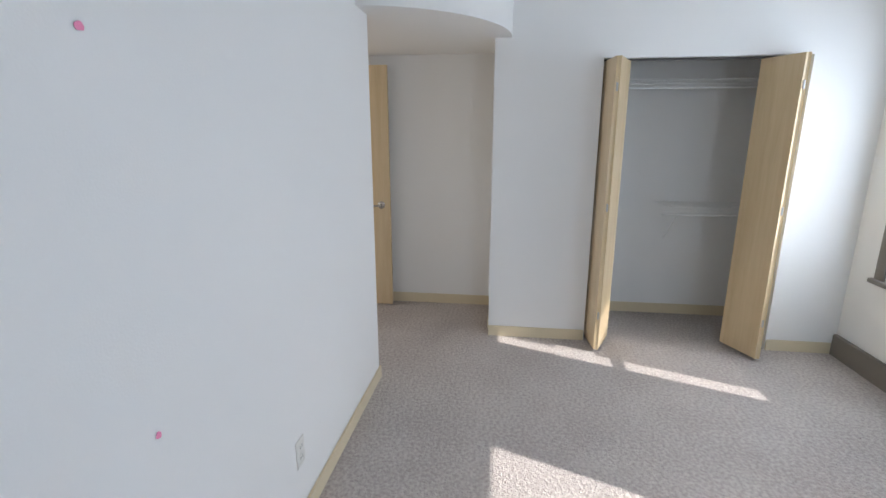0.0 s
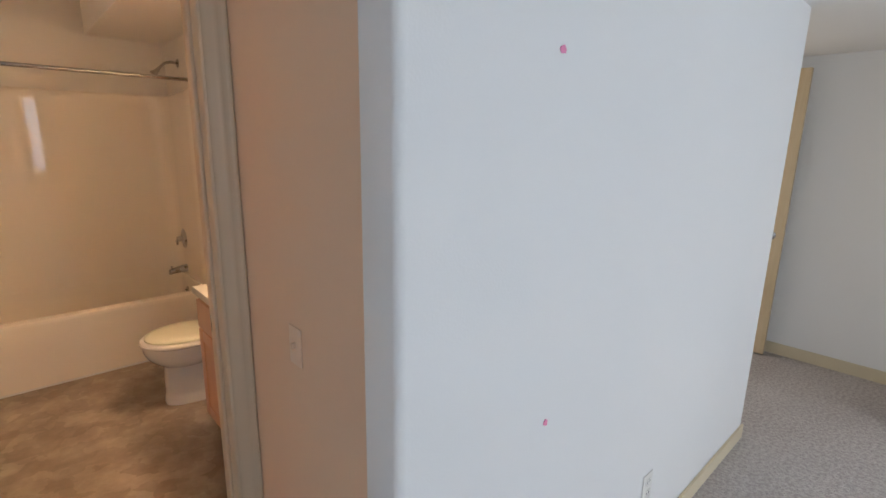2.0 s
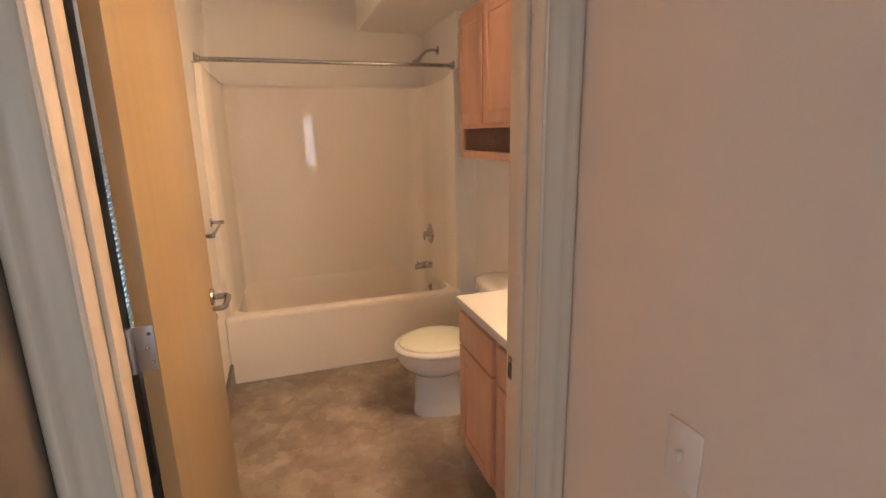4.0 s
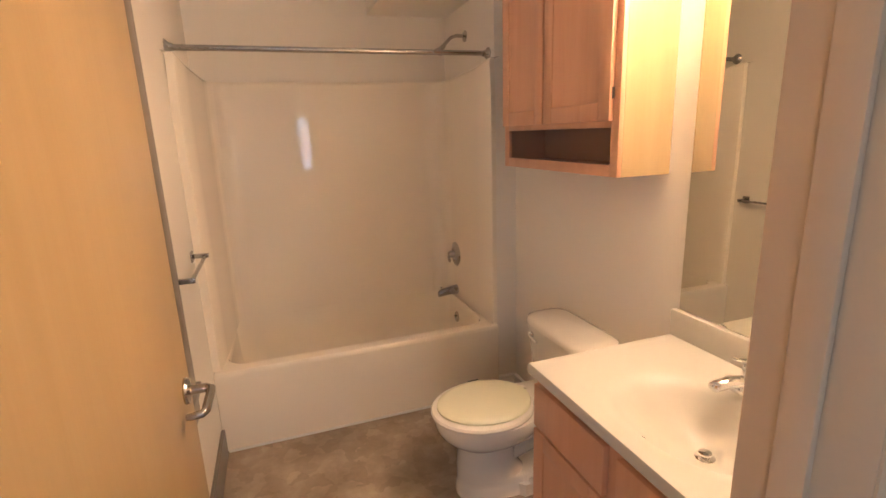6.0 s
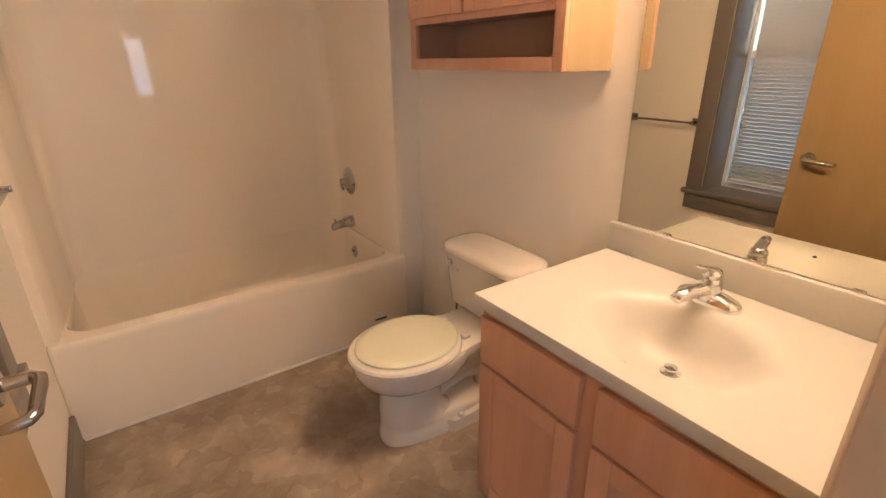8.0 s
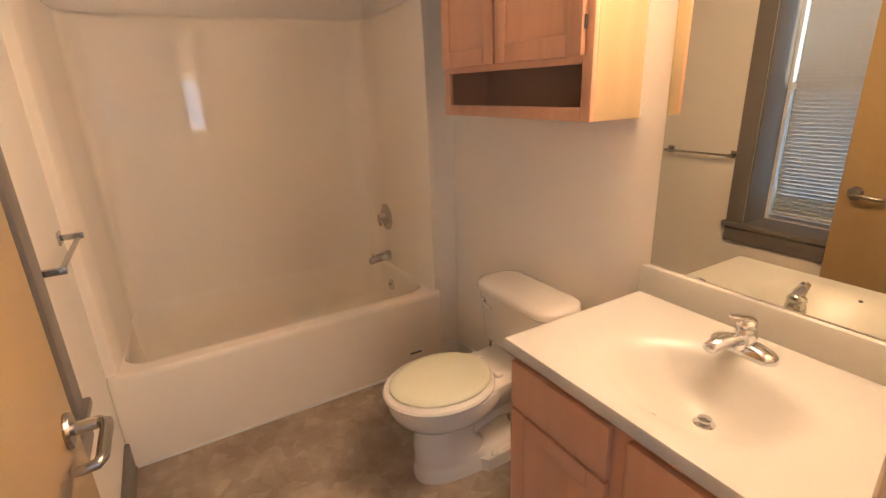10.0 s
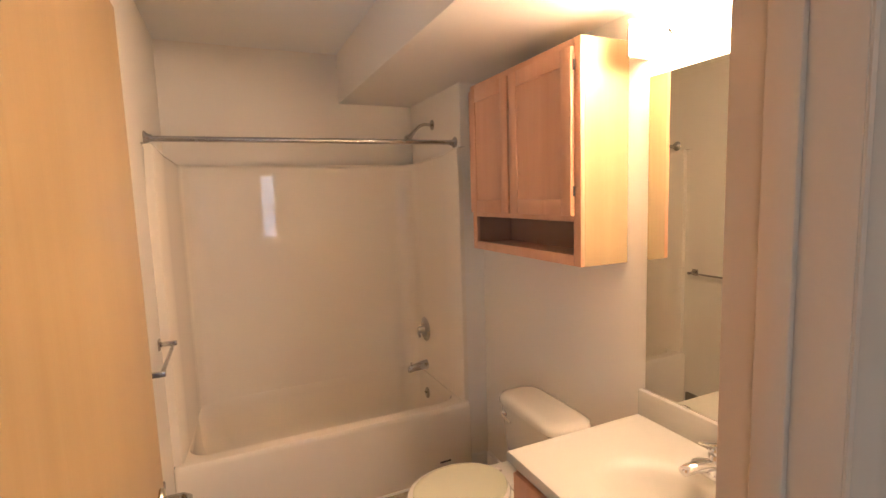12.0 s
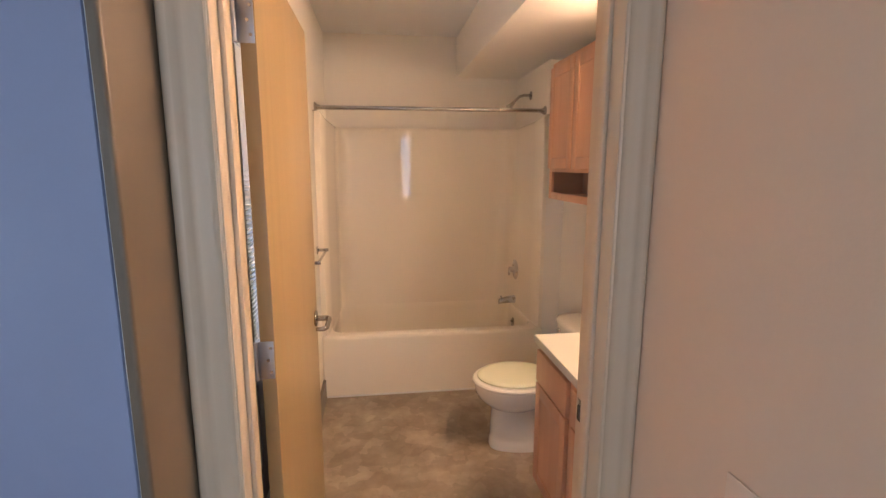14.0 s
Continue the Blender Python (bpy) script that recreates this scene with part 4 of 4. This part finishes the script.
# mirror, lamp and wall cabinet
mi = thing("wall_mirror", (BATH_E, 2.47, 0.89), "large frameless wall mirror above the vanity", "mirror")
part("mirror_glass", box(BATH_E - 0.006, BATH_E - 0.001, 2.076, 2.868, 0.890, 1.965, 0.001, 1), MIRROR, mi)
for y in (2.25, 2.70):
    part("mirror_clip", box(BATH_E - 0.009, BATH_E - 0.001, y - 0.012, y + 0.012, 0.884, 0.897, 0.002), CHROME, mi)
lamp = thing("vanity_light", (BATH_E, 2.60, 2.03), "lit frosted-glass vanity bar light under the soffit", "wall lamp")
part("back_plate", box(BATH_E - 0.022, BATH_E - 0.001, 2.345, 2.855, 2.035, 2.125, 0.005), NICKEL, lamp)
part("shade", box(BATH_E - 0.092, BATH_E - 0.0225, 2.330, 2.870, 2.022, 2.138, 0.026, 5), LAMPGLASS, lamp, "glowing frosted shade")
# Caps added to keep the shade's ends from lighting the cabinet side.
for y in (2.324, 2.876):
    part("added_end_cap", box(BATH_E - 0.094, BATH_E - 0.001, y - 0.006, y + 0.006, 2.020, 2.140, 0.004), NICKEL, lamp)
for y in (2.47, 2.705):
    part("finial", lathe((BATH_E - 0.0915, y, 2.052), (-1, 0, 0), [(0, 0.010), (0.004, 0.010), (0.006, 0.007), (0.012, 0.008), (0.017, 0.005), (0.018, 0.0)], 14), NICKEL, lamp, "nickel finial")

cab = thing("wall_cabinet", (0.95, 3.35, 1.335), "maple wall cabinet with two doors and an open shelf", "wall cabinet")
CX, CY0, CY1, CZ0, CZ1 = 0.842, 2.962, 3.752, 1.335, 2.108
CB = BATH_E - 0.001
# Laminate colour is lowered to offset the lamp's strong light on it.
part("side_panel", box(CX + 0.018, CB, CY0, CY0 + 0.014, CZ0, CZ1), CABSIDE, cab, "yellow laminate side, darkened against the lamp beside it")
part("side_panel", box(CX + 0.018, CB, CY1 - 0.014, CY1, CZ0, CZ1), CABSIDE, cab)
part("bottom_panel", box(CX + 0.018, CB, CY0 + 0.014, CY1 - 0.014, CZ0 + 0.012, CZ0 + 0.026), CABWOOD, cab)
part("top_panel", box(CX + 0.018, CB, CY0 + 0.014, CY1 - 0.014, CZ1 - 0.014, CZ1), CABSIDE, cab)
# The open niche's shade is put into a darker brown on these panels.
part("shelf_panel", box(CX + 0.018, CB, CY0 + 0.014, CY1 - 0.014, 1.500, 1.514), CABSHADED, cab)
part("back_panel", box(CB - 0.006, CB, CY0 + 0.014, CY1 - 0.014, CZ0 + 0.026, 1.500), CABSHADED, cab)
part("inner_side", box(CX + 0.0185, CB - 0.007, CY0 + 0.0145, CY0 + 0.017, CZ0 + 0.0265, 1.4995), CABSHADED, cab)
part("inner_side", box(CX + 0.0185, CB - 0.007, CY1 - 0.017, CY1 - 0.0145, CZ0 + 0.0265, 1.4995), CABSHADED, cab)
face = [box(CX, CX + 0.018, CY0, CY0 + 0.038, CZ0, CZ1, 0.002), box(CX, CX + 0.018, CY1 - 0.038, CY1, CZ0, CZ1, 0.002)]
face += [box(CX, CX + 0.018, CY0 + 0.038, CY1 - 0.038, a, b, 0.002) for a, b in ((CZ0, 1.374), (1.492, 1.530), (2.06, CZ1))]
part("face_frame", join(*face), CABWOOD, cab)


for a, b in ((2.990, 3.386), (3.398, 3.735)):
    d = framed_door(cab, CX, a, b, 1.513, 2.078, 0.058)
    for z in (1.58, 2.0):
        yy = a - 0.004 if a < 3.1 else b + 0.004
        part("hinge", tube([(CX - 0.008, yy, z), (CX - 0.008, yy, z + 0.035)], 0.004, 8), DARKMETAL, d)

# ---- lobby ----
plate = thing("light_switch", (VEST_E, 1.585, 0.95), "beige toggle light switch plate", "light switch")
part("plate", box(VEST_E - 0.006, VEST_E - 0.0005, 1.550, 1.620, 0.893, 1.007, 0.003), SWITCHPLATE, plate)
part("toggle", box(VEST_E - 0.018, VEST_E - 0.005, 1.580, 1.590, 0.945, 0.962, 0.002), SWITCHPLATE, plate)

# ---- bedroom ----
out = thing("wall_outlet", (1.43, 1.0, 0.31), "white duplex outlet on the partition wall", "outlet")
pl = part("plate", box(1.395, 1.465, 0.994, 0.9995, 0.253, 0.367, 0.003), PLATE, out)
for z in (0.287, 0.333):
    sock = part("socket", box(1.414, 1.446, 0.9925, 0.9945, z - 0.014, z + 0.014, 0.002), PLATE, pl)
    part("slots", join(box(1.421, 1.4235, 0.992, 0.9926, z - 0.005, z + 0.007), box(1.4365, 1.439, 0.992, 0.9926, z - 0.005, z + 0.007)), SLOT, pl)


def sticker(x, z, r):
    """A crumpled pink paper spot stuck on the wall."""
    pts = []
    for k in range(14):
        a = 2 * math.pi * k / 14
        rr = r * (0.8 + 0.35 * noise.noise(Vector((x * 9 + math.cos(a), z * 7 + math.sin(a), 1.7))))
        pts.append((x + rr * 1.15 * math.cos(a), 0.9985, z + rr * math.sin(a)))
    bm = loft([pts, [(a, 0.9965 + 0.001 * math.sin(i), c) for i, (a, b, c) in enumerate(pts)], [(x + (a - x) * 0.4, 0.9955, z + (c - z) * 0.4) for a, b, c in pts]])
    return tagged(part("paper_spot", bm, PINK), "small pink paper spot stuck on the white wall", "sticker", "pink spots")


sticker(0.733, 1.694, 0.011)
sticker(0.762, 0.849, 0.009)

# bifold closet doors, both pairs folded open


def bifold(name, pts, label):
    t = thing(name, (pts[0][0], pts[0][1], 0.02), label, "closet door", "bifold closet doors")
    leaves = []
    for (xa, ya), (xb, yb) in zip(pts, pts[1:]):
        d = (Vector((xb, yb)) - Vector((xa, ya))).normalized()
        n = Vector((-d.y, d.x)) * 0.014
        a, b = Vector((xa, ya)) + d * 0.004, Vector((xb, yb)) - d * 0.004
        o = [tuple(a + n), tuple(b + n), tuple(b - n), tuple(a - n)]
        leaves.append(part("door_leaf", prism(o, 0.022, 1.955), BIFOLD, t))
    for z in (0.25, 1.0, 1.75):
        part("hinge", tube([(pts[1][0], pts[1][1], z), (pts[1][0], pts[1][1], z + 0.05)], 0.006, 8), STEEL, t)
    return t


bifold("bifold_door", [(3.39, -0.385), (3.115, -0.412), (3.39, -0.53)], "pale wood bifold closet door folded open")
bifold("bifold_door", [(3.39, -1.585), (3.115, -1.465), (3.39, -1.345)], "pale wood bifold closet door, folded, sun on it")
structure("closet_track", box(3.375, 3.405, -1.608, -0.362, 1.957, 1.9695, 0.001), DARKMETAL, "dark metal bifold track in the closet head", "track")


def wire_shelf(name, y0, y1, z, label):
    """A coated-wire shelf with a hanging bar under its front."""
    t = thing(name, (3.8, (y0 + y1) / 2, z), label, "wire shelf", "closet shelves")
    for x, zz in ((3.66, z), (3.66, z - 0.03), (3.80, z), (3.965, z)):
        part("long_rod", tube([(x, y0, zz), (x, y1, zz)], 0.0045, 8), WIREWHITE, t)
    part("hang_bar", tube([(3.675, y0, z - 0.055), (3.675, y1, z - 0.055)], 0.009, 10), WIREWHITE, t)
    n = int((y1 - y0) / 0.026)
    bm = bmesh.new()
    for k in range(n):
        y = y0 + 0.013 + k * 0.026
        tube([(3.66, y, z - 0.03), (3.66, y, z + 0.003), (3.97, y, z + 0.003)], 0.0018, 5, bm=bm)
    part("cross_wires", bm, WIREWHITE, t)["kind"] = "stuff"
    for y in (y0 + 0.12, y1 - 0.12):
        part("brace", tube([(3.665, y, z - 0.03), (3.972, y, z - 0.30)], 0.004, 8), WIREWHITE, t)
    return t


wire_shelf("wire_shelf", -1.785, 0.225, 1.865, "white wire closet shelf with hanging bar")
wire_shelf("wire_shelf", -1.785, -0.93, 0.955, "lower white wire shelf at half height")

hd = thing("hall_door", (3.85, 1.6, 0.01), "open pale wood hall door with nickel lever", "door")
hs = part("door_leaf", box(3.845, 3.88, 1.215, 2.02, 0.012, 2.02, 0.0025), BIFOLD, hd)
hh = part("door_handle", lathe((3.845, 1.29, 0.90), (-1, 0, 0), [(0, 0.032), (0.005, 0.032), (0.010, 0.02), (0.014, 0.011), (0.05, 0.010), (0.051, 0)]), NICKEL, hs, "nickel lever handle")
part("lever", tube([(3.80, 1.29, 0.90), (3.787, 1.30, 0.90), (3.786, 1.35, 0.898), (3.79, 1.40, 0.893)], 0.009, 10), NICKEL, hh)
